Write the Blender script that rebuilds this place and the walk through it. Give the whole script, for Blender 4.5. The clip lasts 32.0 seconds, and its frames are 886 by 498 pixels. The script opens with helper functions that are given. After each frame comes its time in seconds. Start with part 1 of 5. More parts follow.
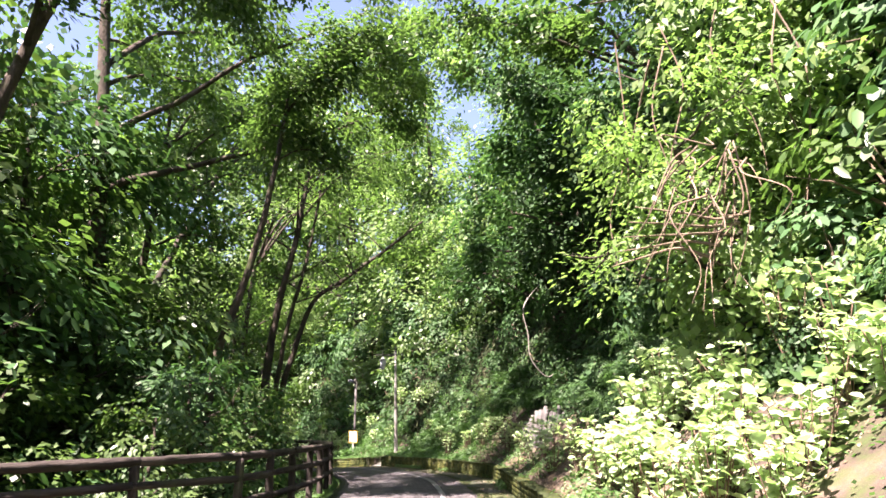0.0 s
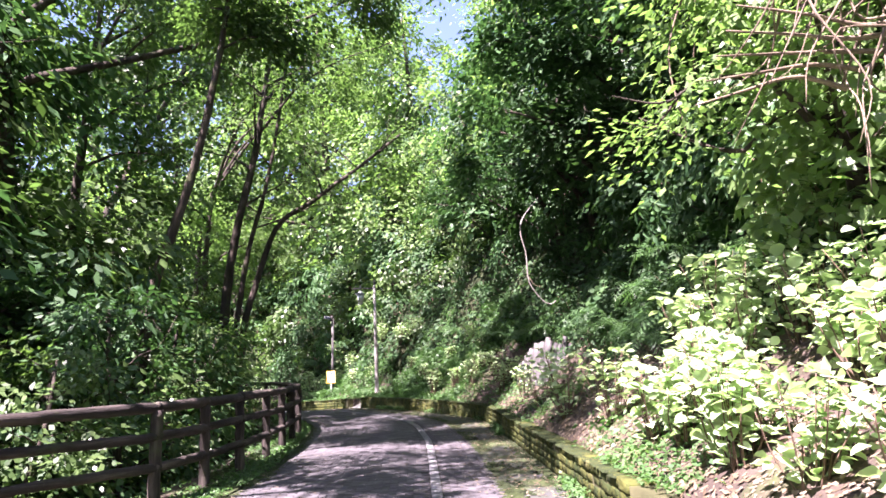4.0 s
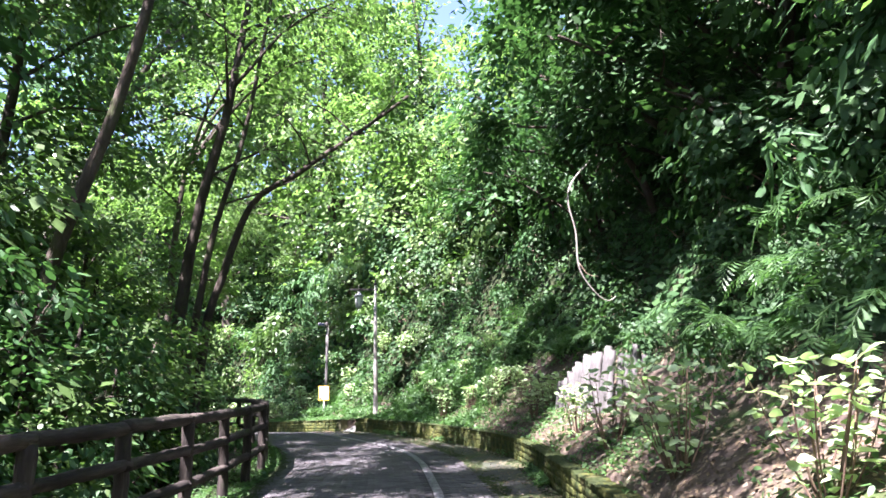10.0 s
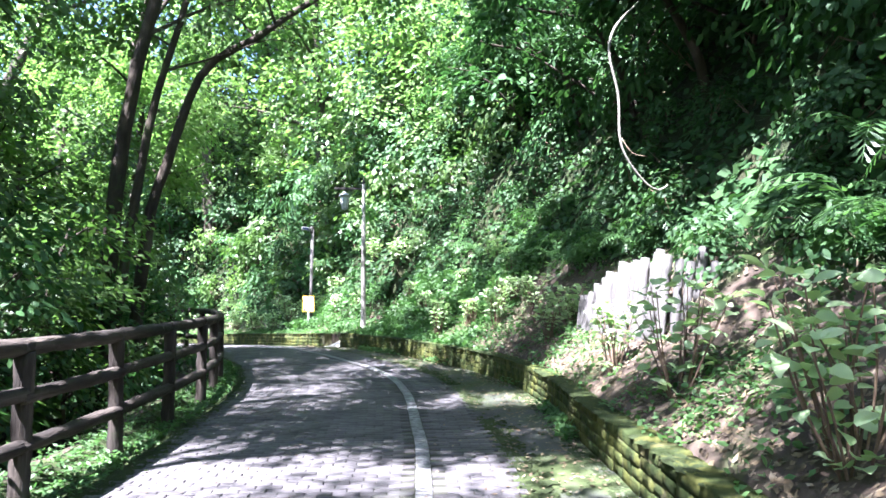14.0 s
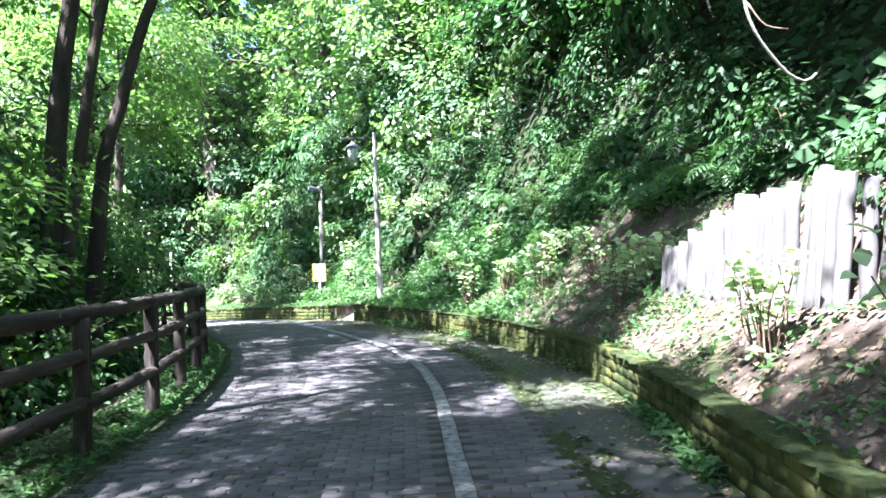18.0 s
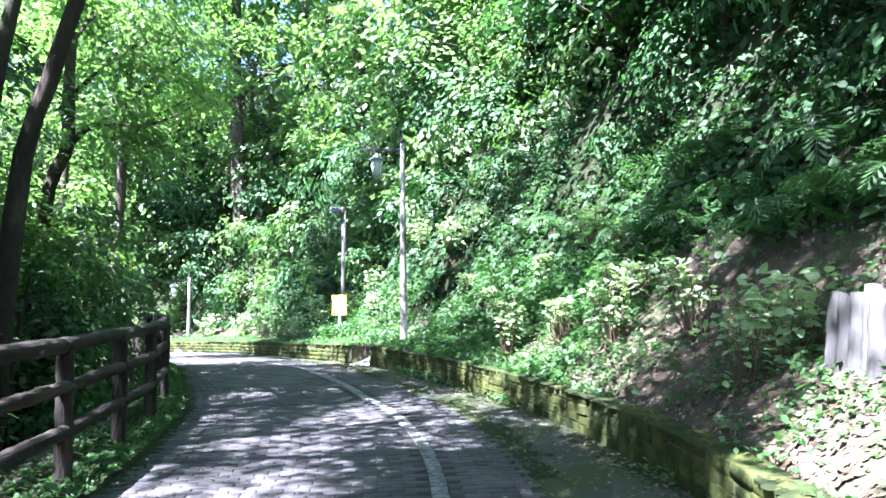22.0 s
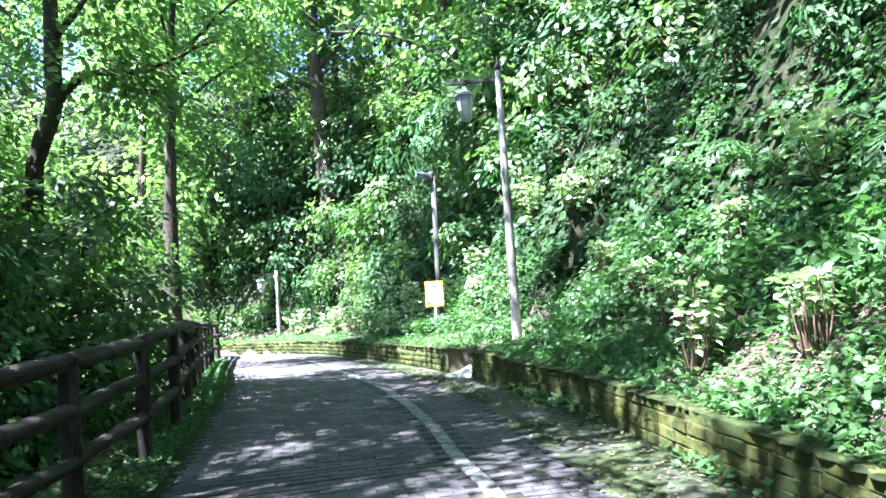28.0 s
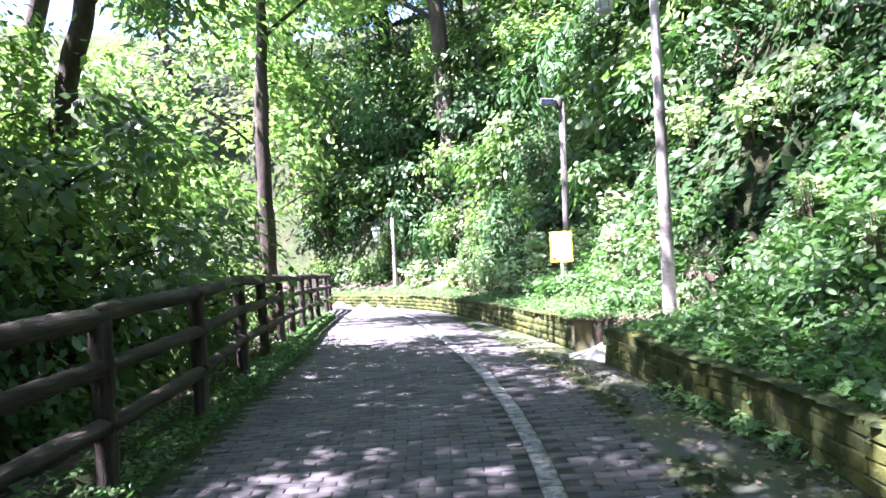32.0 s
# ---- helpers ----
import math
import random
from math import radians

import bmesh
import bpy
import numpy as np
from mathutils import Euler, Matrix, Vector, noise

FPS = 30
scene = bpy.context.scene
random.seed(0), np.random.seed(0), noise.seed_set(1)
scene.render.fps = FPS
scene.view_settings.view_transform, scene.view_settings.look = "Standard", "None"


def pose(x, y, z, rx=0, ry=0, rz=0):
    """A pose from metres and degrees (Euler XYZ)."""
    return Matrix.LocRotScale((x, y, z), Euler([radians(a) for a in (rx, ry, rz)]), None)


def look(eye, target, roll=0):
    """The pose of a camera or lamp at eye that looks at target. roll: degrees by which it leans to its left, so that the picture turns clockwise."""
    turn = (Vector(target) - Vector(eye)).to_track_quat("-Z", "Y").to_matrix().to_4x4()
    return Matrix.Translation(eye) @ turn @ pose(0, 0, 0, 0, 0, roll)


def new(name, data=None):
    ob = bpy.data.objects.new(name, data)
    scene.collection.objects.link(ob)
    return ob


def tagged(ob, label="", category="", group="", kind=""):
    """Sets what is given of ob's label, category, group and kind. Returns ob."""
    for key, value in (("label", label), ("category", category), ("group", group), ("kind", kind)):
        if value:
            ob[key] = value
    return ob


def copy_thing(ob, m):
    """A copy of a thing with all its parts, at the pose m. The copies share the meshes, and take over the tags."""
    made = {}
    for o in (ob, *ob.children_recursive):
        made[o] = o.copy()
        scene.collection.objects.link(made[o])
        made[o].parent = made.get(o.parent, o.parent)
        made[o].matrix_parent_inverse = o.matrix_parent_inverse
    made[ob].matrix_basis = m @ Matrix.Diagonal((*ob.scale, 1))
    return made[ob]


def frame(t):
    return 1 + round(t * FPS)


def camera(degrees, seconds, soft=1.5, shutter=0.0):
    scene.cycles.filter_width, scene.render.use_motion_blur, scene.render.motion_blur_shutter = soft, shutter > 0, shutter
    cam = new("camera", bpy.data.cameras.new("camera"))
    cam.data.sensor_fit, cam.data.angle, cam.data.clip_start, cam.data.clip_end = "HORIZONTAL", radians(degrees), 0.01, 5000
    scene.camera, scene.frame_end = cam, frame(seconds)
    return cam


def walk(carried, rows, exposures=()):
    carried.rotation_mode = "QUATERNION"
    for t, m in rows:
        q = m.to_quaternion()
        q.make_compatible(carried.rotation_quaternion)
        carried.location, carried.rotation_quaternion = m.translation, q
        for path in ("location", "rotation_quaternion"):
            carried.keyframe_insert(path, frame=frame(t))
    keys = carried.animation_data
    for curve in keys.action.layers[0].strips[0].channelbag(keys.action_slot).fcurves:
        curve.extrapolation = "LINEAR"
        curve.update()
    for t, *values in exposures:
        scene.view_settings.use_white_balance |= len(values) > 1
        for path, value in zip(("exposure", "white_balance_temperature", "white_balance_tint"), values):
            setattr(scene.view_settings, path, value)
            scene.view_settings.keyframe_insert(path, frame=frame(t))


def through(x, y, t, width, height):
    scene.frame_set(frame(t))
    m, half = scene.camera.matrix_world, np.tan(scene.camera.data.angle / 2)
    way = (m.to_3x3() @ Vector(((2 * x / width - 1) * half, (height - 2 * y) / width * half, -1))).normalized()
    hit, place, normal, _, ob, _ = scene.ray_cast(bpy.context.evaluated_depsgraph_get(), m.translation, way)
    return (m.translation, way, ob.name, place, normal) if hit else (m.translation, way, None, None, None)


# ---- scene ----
cam = camera(65.5, 32.0, soft=1.6)
PATH = [
    (0, (0.0, 0.0, 1.482), (0.366, 1.9, 1.989), -1.2),
    (0.5, (0.078, 0.421, 1.492), (0.47, 2.32, 1.985), -1.4),
    (1, (0.052, 0.803, 1.516), (0.436, 2.709, 1.986), -1.4),
    (1.5, (0.122, 1.193, 1.476), (0.509, 3.102, 1.932), -1.4),
    (2, (0.166, 1.582, 1.476), (0.557, 3.495, 1.909), -1.7),
    (2.5, (0.231, 1.978, 1.502), (0.613, 3.901, 1.9), -2.3),
    (3, (0.409, 2.345, 1.495), (0.801, 4.273, 1.856), -2.3),
    (3.5, (0.495, 2.714, 1.478), (0.905, 4.644, 1.808), -2.5),
    (5.5, (0.796, 4.02, 1.464), (1.239, 5.934, 1.841), -2.1),
    (6, (0.929, 4.369, 1.483), (1.348, 6.288, 1.858), -1.6),
    (6.5, (0.937, 4.709, 1.443), (1.354, 6.628, 1.822), -1.9),
    (7, (0.999, 5.097, 1.451), (1.407, 7.014, 1.848), -2.1),
    (7.5, (1.081, 5.493, 1.471), (1.531, 7.4, 1.873), -1.7),
    (8, (1.088, 5.893, 1.454), (1.563, 7.793, 1.862), -1.9),
    (8.5, (1.149, 6.292, 1.443), (1.605, 8.193, 1.866), -2.3),
    (9, (1.218, 6.655, 1.485), (1.655, 8.562, 1.901), -1.8),
    (9.5, (1.204, 7.065, 1.472), (1.61, 8.979, 1.886), -1.6),
    (10, (1.3, 7.485, 1.478), (1.695, 9.408, 1.863), -1.2),
    (10.5, (1.403, 7.915, 1.511), (1.836, 9.838, 1.846), -1.1),
    (11, (1.465, 8.317, 1.51), (1.895, 10.247, 1.81), -1.6),
    (11.5, (1.586, 8.669, 1.496), (2.013, 10.606, 1.754), -1.6),
    (12, (1.704, 9.024, 1.523), (2.133, 10.965, 1.739), -1.2),
    (12.5, (1.726, 9.405, 1.505), (2.125, 11.353, 1.712), -1.0),
    (13, (1.863, 9.762, 1.469), (2.272, 11.712, 1.643), -0.4),
    (13.5, (1.959, 10.113, 1.487), (2.393, 12.061, 1.627), -0.1),
    (14, (2.028, 10.514, 1.496), (2.423, 12.47, 1.631), -0.3),
    (14.5, (2.147, 10.85, 1.466), (2.522, 12.811, 1.586), 0.0),
    (16.5, (2.285, 12.206, 1.437), (2.58, 14.183, 1.519), -0.4),
    (17, (2.295, 12.599, 1.444), (2.58, 14.578, 1.518), -1.2),
    (17.5, (2.393, 12.977, 1.436), (2.704, 14.952, 1.493), -1.5),
    (18, (2.414, 13.358, 1.436), (2.752, 15.329, 1.47), -2.4),
    (18.5, (2.492, 13.752, 1.454), (2.832, 15.723, 1.466), -3.1),
    (19, (2.635, 14.095, 1.445), (2.976, 16.065, 1.431), -1.6),
    (19.5, (2.716, 14.445, 1.453), (3.032, 16.42, 1.435), -1.4),
    (20, (2.873, 14.868, 1.459), (3.158, 16.847, 1.462), -0.8),
    (20.5, (2.994, 15.191, 1.487), (3.246, 17.174, 1.517), -0.4),
    (21, (3.0, 15.562, 1.472), (3.223, 17.548, 1.539), -0.8),
    (21.5, (3.061, 15.961, 1.467), (3.263, 17.949, 1.569), -0.9),
    (22, (3.096, 16.353, 1.515), (3.308, 18.338, 1.644), -0.7),
    (22.5, (3.06, 16.735, 1.536), (3.245, 18.719, 1.704), -1.4),
    (23, (3.085, 17.065, 1.549), (3.25, 19.047, 1.763), -1.2),
    (23.5, (3.09, 17.37, 1.586), (3.298, 19.345, 1.83), -1.2),
    (24, (3.095, 17.78, 1.588), (3.287, 19.752, 1.862), -1.5),
    (26.5, (3.242, 19.663, 1.558), (3.338, 21.649, 1.767), -2.6),
    (27, (3.252, 20.029, 1.554), (3.3, 22.02, 1.735), -3.3),
    (27.5, (3.331, 20.364, 1.534), (3.308, 22.359, 1.68), -3.8),
    (28, (3.365, 20.656, 1.535), (3.256, 22.651, 1.623), -4.0),
    (28.5, (3.34, 21.01, 1.523), (3.118, 22.997, 1.573), -3.9),
    (29, (3.446, 21.395, 1.531), (3.174, 23.376, 1.563), -4.1),
    (29.5, (3.435, 21.769, 1.516), (3.125, 23.745, 1.524), -4.1),
    (30, (3.381, 22.11, 1.497), (3.008, 24.075, 1.511), -3.9),
    (30.5, (3.376, 22.431, 1.463), (2.973, 24.39, 1.441), -3.6),
    (31, (3.332, 22.735, 1.456), (2.885, 24.684, 1.406), -3.8),
    (31.5, (3.257, 23.052, 1.471), (2.784, 24.995, 1.423), -3.2),
    (32, (3.322, 23.401, 1.506), (2.822, 25.337, 1.475), -3.3),
]
walk(cam, [(t, look(eye, target, roll)) for t, eye, target, roll in PATH],
     exposures=[(0, 2.9, 6800, 34), (3, 2.98, 6200, 46), (7, 3.1, 6100, 36), (10, 3.2, 5900, 32), (13, 3.5, 5550, 24), (17, 3.8, 5500, 24), (20, 3.7, 5300, 17), (24, 3.85, 5250, 30), (27, 3.62, 5300, 20), (29, 3.63, 5350, 18), (32, 3.9, 5650, 38)])

# ---- light ----
world = bpy.data.worlds.new("sky")
scene.world = world
world.use_nodes = True
SUN_TO = Vector((-0.40, -0.30, 0.87)).normalized()
sky = world.node_tree.nodes.new("ShaderNodeTexSky")
sky.sky_type, sky.sun_disc = "NISHITA", False
sky.sun_elevation = math.asin(SUN_TO.z)
sky.sun_rotation = math.atan2(SUN_TO.x, SUN_TO.y)
sky.altitude, sky.air_density, sky.dust_density = 50, 1.0, 1.2
world.node_tree.links.new(sky.outputs[0], world.node_tree.nodes["Background"].inputs[0])
world.node_tree.nodes["Background"].inputs[1].default_value = 0.055
sun = new("sun", bpy.data.lights.new("sun", "SUN"))
sun.data.energy, sun.data.angle, sun.data.color = 5.0, radians(0.53), (1.0, 0.95, 0.86)
sun.matrix_world = look((0, 0, 60), Vector((0, 0, 60)) - SUN_TO)


# ---- materials ----
def shader(name):
    m = bpy.data.materials.new(name)
    m.use_nodes = True
    t = m.node_tree
    return m, t, t.nodes["Principled BSDF"]


def node(t, kind, **put):
    n = t.nodes.new("ShaderNode" + kind)
    for k, v in put.items():
        n.inputs[k.replace("_", " ")].default_value = v
    return n


def ramp(t, fac, stops):
    n = t.nodes.new("ShaderNodeValToRGB")
    while len(n.color_ramp.elements) < len(stops):
        n.color_ramp.elements.new(0.5)
    for e, (p, c) in zip(n.color_ramp.elements, stops):
        e.position, e.color = p, (*c, 1)
    t.links.new(fac, n.inputs[0])
    return n.outputs[0]


def mixed(t, fac, a, b, blend="MIX"):
    n = t.nodes.new("ShaderNodeMix")
    n.data_type, n.blend_type = "RGBA", blend
    for sock, v in ((n.inputs[0], fac), (n.inputs[6], a), (n.inputs[7], b)):
        if hasattr(v, "links"):
            t.links.new(v, sock)
        elif isinstance(v, tuple):
            sock.default_value = (*v, 1)
        else:
            sock.default_value = v
    return n.outputs[2]


def noise_of(t, scale, detail=5.0, rough=0.6, stretch=None, local=False):
    pos = t.nodes.new("ShaderNodeTexCoord").outputs["Object"] if local else t.nodes.new("ShaderNodeNewGeometry").outputs["Position"]
    if stretch:
        mp = t.nodes.new("ShaderNodeMapping")
        mp.inputs["Scale"].default_value = stretch
        t.links.new(pos, mp.inputs[0])
        pos = mp.outputs[0]
    n = node(t, "TexNoise", Scale=scale, Detail=detail, Roughness=rough)
    t.links.new(pos, n.inputs["Vector"])
    return n.outputs[0]


def relief(t, bsdf, height, strength=0.5, distance=0.01):
    b = node(t, "Bump", Strength=strength, Distance=distance)
    t.links.new(height, b.inputs["Height"])
    t.links.new(b.outputs[0], bsdf.inputs["Normal"])


def rough_surface(name, stops, scale, rough=0.9, fine=90.0, bump=0.5, distance=0.01, overlay=None, stretch=None, vary=0.25, spec=0.3, local=False):
    """A weathered surface: broad patches of the stops' colours, fine grain, an overlay of (colour, scale, from, to) and tone by piece."""
    m, t, b = shader(name)
    col = ramp(t, noise_of(t, scale, 6, 0.65, stretch, local), stops)
    grain = noise_of(t, fine, 4, 0.7, stretch, local)
    col = mixed(t, 0.55, col, ramp(t, grain, [(0.25, (0.35, 0.35, 0.35)), (0.75, (1, 1, 1))]), "MULTIPLY")
    if overlay:
        for colour, oscale, lo, hi in overlay:
            mask = ramp(t, noise_of(t, oscale, 7, 0.7), [(lo, (0, 0, 0)), (hi, (1, 1, 1))])
            col = mixed(t, mask, col, colour)
    if vary:
        rnd = t.nodes.new("ShaderNodeObjectInfo").outputs["Random"]
        isl = t.nodes.new("ShaderNodeNewGeometry").outputs["Random Per Island"]
        add = t.nodes.new("ShaderNodeMath")
        t.links.new(rnd, add.inputs[0])
        t.links.new(isl, add.inputs[1])
        frac = t.nodes.new("ShaderNodeMath")
        frac.operation = "FRACT"
        t.links.new(add.outputs[0], frac.inputs[0])
        tone = ramp(t, frac.outputs[0], [(0, (1 - vary,) * 3), (1, (1, 1, 1))])
        col = mixed(t, 1.0, col, tone, "MULTIPLY")
    t.links.new(col, b.inputs["Base Color"])
    b.inputs["Roughness"].default_value = rough
    b.inputs["Specular IOR Level"].default_value = spec
    relief(t, b, grain, bump, distance)
    return m


def leaf_surface(name, dark, mid, light, through=0.45, rough=0.45, patch=1.2, spec=0.4):
    """Thin leaves: tone by leaf and by patch of the crown, a little gloss, and light that comes through them."""
    dark, mid, light = ((r * 0.95, g * 1.04, b * 0.84) for r, g, b in (dark, mid, light))
    m, t, b = shader(name)
    isl = t.nodes.new("ShaderNodeNewGeometry").outputs["Random Per Island"]
    by_leaf = ramp(t, isl, [(0.0, dark), (0.55, mid), (1.0, light)])
    by_patch = ramp(t, noise_of(t, patch, 3, 0.5), [(0.3, dark), (0.52, mid), (0.75, light)])
    col = mixed(t, 0.5, by_leaf, by_patch)
    t.links.new(col, b.inputs["Base Color"])
    b.inputs["Roughness"].default_value = rough
    b.inputs["Specular IOR Level"].default_value = spec
    tr = t.nodes.new("ShaderNodeBsdfTranslucent")
    t.links.new(mixed(t, 1.0, col, (1.2, 1.45, 0.8), "MULTIPLY"), tr.inputs[0])
    mx = t.nodes.new("ShaderNodeMixShader")
    mx.inputs[0].default_value = through
    t.links.new(b.outputs[0], mx.inputs[1])
    t.links.new(tr.outputs[0], mx.inputs[2])
    t.links.new(mx.outputs[0], t.nodes["Material Output"].inputs[0])
    return m


SOIL = rough_surface("soil", [(0.3, (0.045, 0.034, 0.026)), (0.55, (0.095, 0.071, 0.054)), (0.75, (0.165, 0.125, 0.094))], 1.6, 0.95, 45, 0.7, 0.016,
                     [((0.045, 0.075, 0.018), 0.7, 0.52, 0.66), ((0.30, 0.22, 0.15), 22.0, 0.66, 0.7)], vary=0)
FLOOR = rough_surface("ivy_floor", [(0.3, (0.018, 0.022, 0.010)), (0.5, (0.03, 0.045, 0.014)), (0.75, (0.065, 0.06, 0.03))], 1.1, 0.95, 30, 1.0, 0.06, [((0.09, 0.065, 0.045), 0.9, 0.6, 0.72)], vary=0)
MOSS = rough_surface("moss", [(0.3, (0.024, 0.036, 0.012)), (0.6, (0.05, 0.072, 0.02)), (0.8, (0.08, 0.1, 0.035))], 3.0, 0.95, 120, 1.0, 0.02, vary=0)
PAVER = rough_surface("paver", [(0.3, (0.078, 0.073, 0.076)), (0.5, (0.115, 0.107, 0.11)), (0.7, (0.155, 0.144, 0.146))], 2.2, 0.8, 130, 0.5, 0.004,
                      [((0.05, 0.062, 0.03), 0.9, 0.6, 0.8)], vary=0.35)
PAINTED = rough_surface("worn_white_paint", [(0.3, (0.22, 0.22, 0.22)), (0.7, (0.36, 0.36, 0.36))], 3.0, 0.7, 160, 0.4, 0.003,
                        [((0.1, 0.095, 0.095), 14.0, 0.46, 0.58)], vary=0.25)
ASPHALT = rough_surface("mossy_asphalt", [(0.3, (0.05, 0.05, 0.05)), (0.7, (0.095, 0.095, 0.092))], 1.4, 0.85, 240, 0.8, 0.005,
                        [((0.05, 0.068, 0.022), 0.8, 0.41, 0.58), ((0.14, 0.13, 0.11), 7.0, 0.64, 0.74)], vary=0)
JOINT = rough_surface("joint_sand", [(0.3, (0.035, 0.036, 0.028)), (0.7, (0.07, 0.07, 0.05))], 4.0, 0.95, 150, 0.6, vary=0)
STONE = rough_surface("mossy_stone", [(0.3, (0.13, 0.115, 0.05)), (0.6, (0.2, 0.175, 0.09)), (0.8, (0.32, 0.28, 0.18))], 2.6, 0.95, 70, 1.0, 0.014,
                      [((0.108, 0.116, 0.032), 2.2, 0.28, 0.46), ((0.042, 0.06, 0.02), 3.3, 0.42, 0.56), ((0.022, 0.025, 0.014), 9.0, 0.58, 0.7)], vary=0.25, spec=0.12)
MORTAR = rough_surface("dark_mortar", [(0.3, (0.045, 0.048, 0.018)), (0.7, (0.095, 0.092, 0.04))], 5.0, 0.95, 80, 0.8, vary=0)
LOG = rough_surface("weathered_log", [(0.36, (0.022, 0.018, 0.015)), (0.5, (0.058, 0.047, 0.039)), (0.68, (0.16, 0.132, 0.108))], 6.0, 0.85, 34, 1.0, 0.02,
                    [((0.32, 0.29, 0.25), 5.0, 0.66, 0.73), ((0.05, 0.07, 0.025), 1.3, 0.6, 0.75)], stretch=(1, 1, 0.12), vary=0.25, local=True)
GREY_LOG = rough_surface("bleached_stake", [(0.3, (0.10, 0.094, 0.087)), (0.6, (0.17, 0.162, 0.152)), (0.8, (0.25, 0.24, 0.228))], 3.0, 0.85, 30, 0.8, 0.01,
                         [((0.09, 0.08, 0.07), 5.0, 0.62, 0.7)], stretch=(4, 4, 0.35), vary=0.3, local=True)
BARK = rough_surface("bark", [(0.3, (0.035, 0.028, 0.022)), (0.55, (0.085, 0.068, 0.052)), (0.75, (0.16, 0.135, 0.105))], 4.0, 0.95, 26, 1.0, 0.03,
                     [((0.05, 0.07, 0.02), 1.6, 0.56, 0.68), ((0.24, 0.23, 0.2), 3.0, 0.68, 0.74)], stretch=(1, 1, 0.35), vary=0.2)
TWIG = rough_surface("twig_bark", [(0.3, (0.14, 0.1, 0.07)), (0.7, (0.3, 0.23, 0.16))], 9.0, 0.9, 60, 0.6, vary=0.3)
PALE_TWIG = rough_surface("pale_twig", [(0.3, (0.22, 0.2, 0.17)), (0.7, (0.38, 0.36, 0.31))], 9.0, 0.85, 60, 0.5, vary=0.1)
STEM = rough_surface("hydrangea_stem", [(0.3, (0.13, 0.08, 0.055)), (0.7, (0.28, 0.19, 0.13))], 8.0, 0.8, 70, 0.4, vary=0.4)
POLE = rough_surface("pole_paint", [(0.3, (0.27, 0.255, 0.23)), (0.7, (0.4, 0.38, 0.35))], 2.0, 0.6, 60, 0.3, 0.003, [((0.11, 0.105, 0.09), 1.7, 0.5, 0.6), ((0.07, 0.065, 0.055), 6.0, 0.6, 0.7)], vary=0)
DARK_METAL = rough_surface("dark_metal", [(0.3, (0.03, 0.028, 0.026)), (0.7, (0.06, 0.055, 0.05))], 6.0, 0.55, 80, 0.2, 0.002, vary=0)
GREY_METAL = rough_surface("galvanised", [(0.3, (0.3, 0.31, 0.31)), (0.7, (0.42, 0.43, 0.43))], 9.0, 0.5, 80, 0.2, 0.002, vary=0)
# pale tone of soil in the sun, put into the path's colour
SUNLIT_PATH = rough_surface("sunlit_path", [(0.3, (0.36, 0.34, 0.3)), (0.7, (0.5, 0.48, 0.43))], 3.0, 0.9, 90, 0.7, 0.006, [((0.14, 0.13, 0.07), 2.5, 0.6, 0.72)], vary=0)
WHITE = rough_surface("sign_white", [(0.3, (0.74, 0.74, 0.72)), (0.7, (0.8, 0.8, 0.78))], 4.0, 0.5, 60, 0.1, vary=0)
YELLOW = rough_surface("sign_yellow", [(0.3, (0.72, 0.47, 0.04)), (0.7, (0.8, 0.55, 0.06))], 4.0, 0.5, 60, 0.1, vary=0)
BLUE = rough_surface("sign_blue", [(0.3, (0.3, 0.42, 0.6)), (0.7, (0.4, 0.5, 0.66))], 6.0, 0.5, 60, 0.1, vary=0)
RED = rough_surface("sign_red", [(0.3, (0.5, 0.06, 0.04)), (0.7, (0.6, 0.09, 0.06))], 6.0, 0.5, 60, 0.1, vary=0)
LITTER = rough_surface("fallen_leaf", [(0.35, (0.12, 0.08, 0.045)), (0.5, (0.25, 0.19, 0.115)), (0.7, (0.4, 0.36, 0.28))], 6.0, 0.8, 60, 0.3, vary=0.5)
PANEL, pt_, pb_ = shader("solar_panel")
pb_.inputs["Base Color"].default_value, pb_.inputs["Roughness"].default_value = (0.012, 0.016, 0.03, 1), 0.12
FROST, ft_, fb_ = shader("frosted_glass")
fb_.inputs["Base Color"].default_value, fb_.inputs["Roughness"].default_value = (0.75, 0.77, 0.76, 1), 0.35
fb_.inputs["Transmission Weight"].default_value = 0.35

LEAF_BROAD = leaf_surface("broad_leaf", (0.03, 0.074, 0.036), (0.06, 0.124, 0.056), (0.105, 0.18, 0.085), 0.32, 0.5, spec=0.25)
LEAF_MAPLE = leaf_surface("maple_leaf", (0.044, 0.082, 0.03), (0.082, 0.136, 0.048), (0.138, 0.2, 0.072), 0.45, 0.42, spec=0.5)
# lighter take on the maple leaf: sun on the crowns put into the colour
LEAF_SUNNY = leaf_surface("sunny_leaf", (0.085, 0.14, 0.055), (0.15, 0.225, 0.085), (0.25, 0.325, 0.145), 0.5, 0.42, spec=0.45)
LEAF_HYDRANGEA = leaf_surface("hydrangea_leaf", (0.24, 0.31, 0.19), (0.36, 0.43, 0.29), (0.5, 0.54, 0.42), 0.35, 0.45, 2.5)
LEAF_FERN = leaf_surface("fern_leaf", (0.04, 0.09, 0.035), (0.07, 0.14, 0.055), (0.115, 0.19, 0.08), 0.4, 0.45, 2.0)
LEAF_WEED = leaf_surface("weed_leaf", (0.045, 0.1, 0.04), (0.085, 0.16, 0.065), (0.135, 0.215, 0.095), 0.4, 0.5, 2.0)
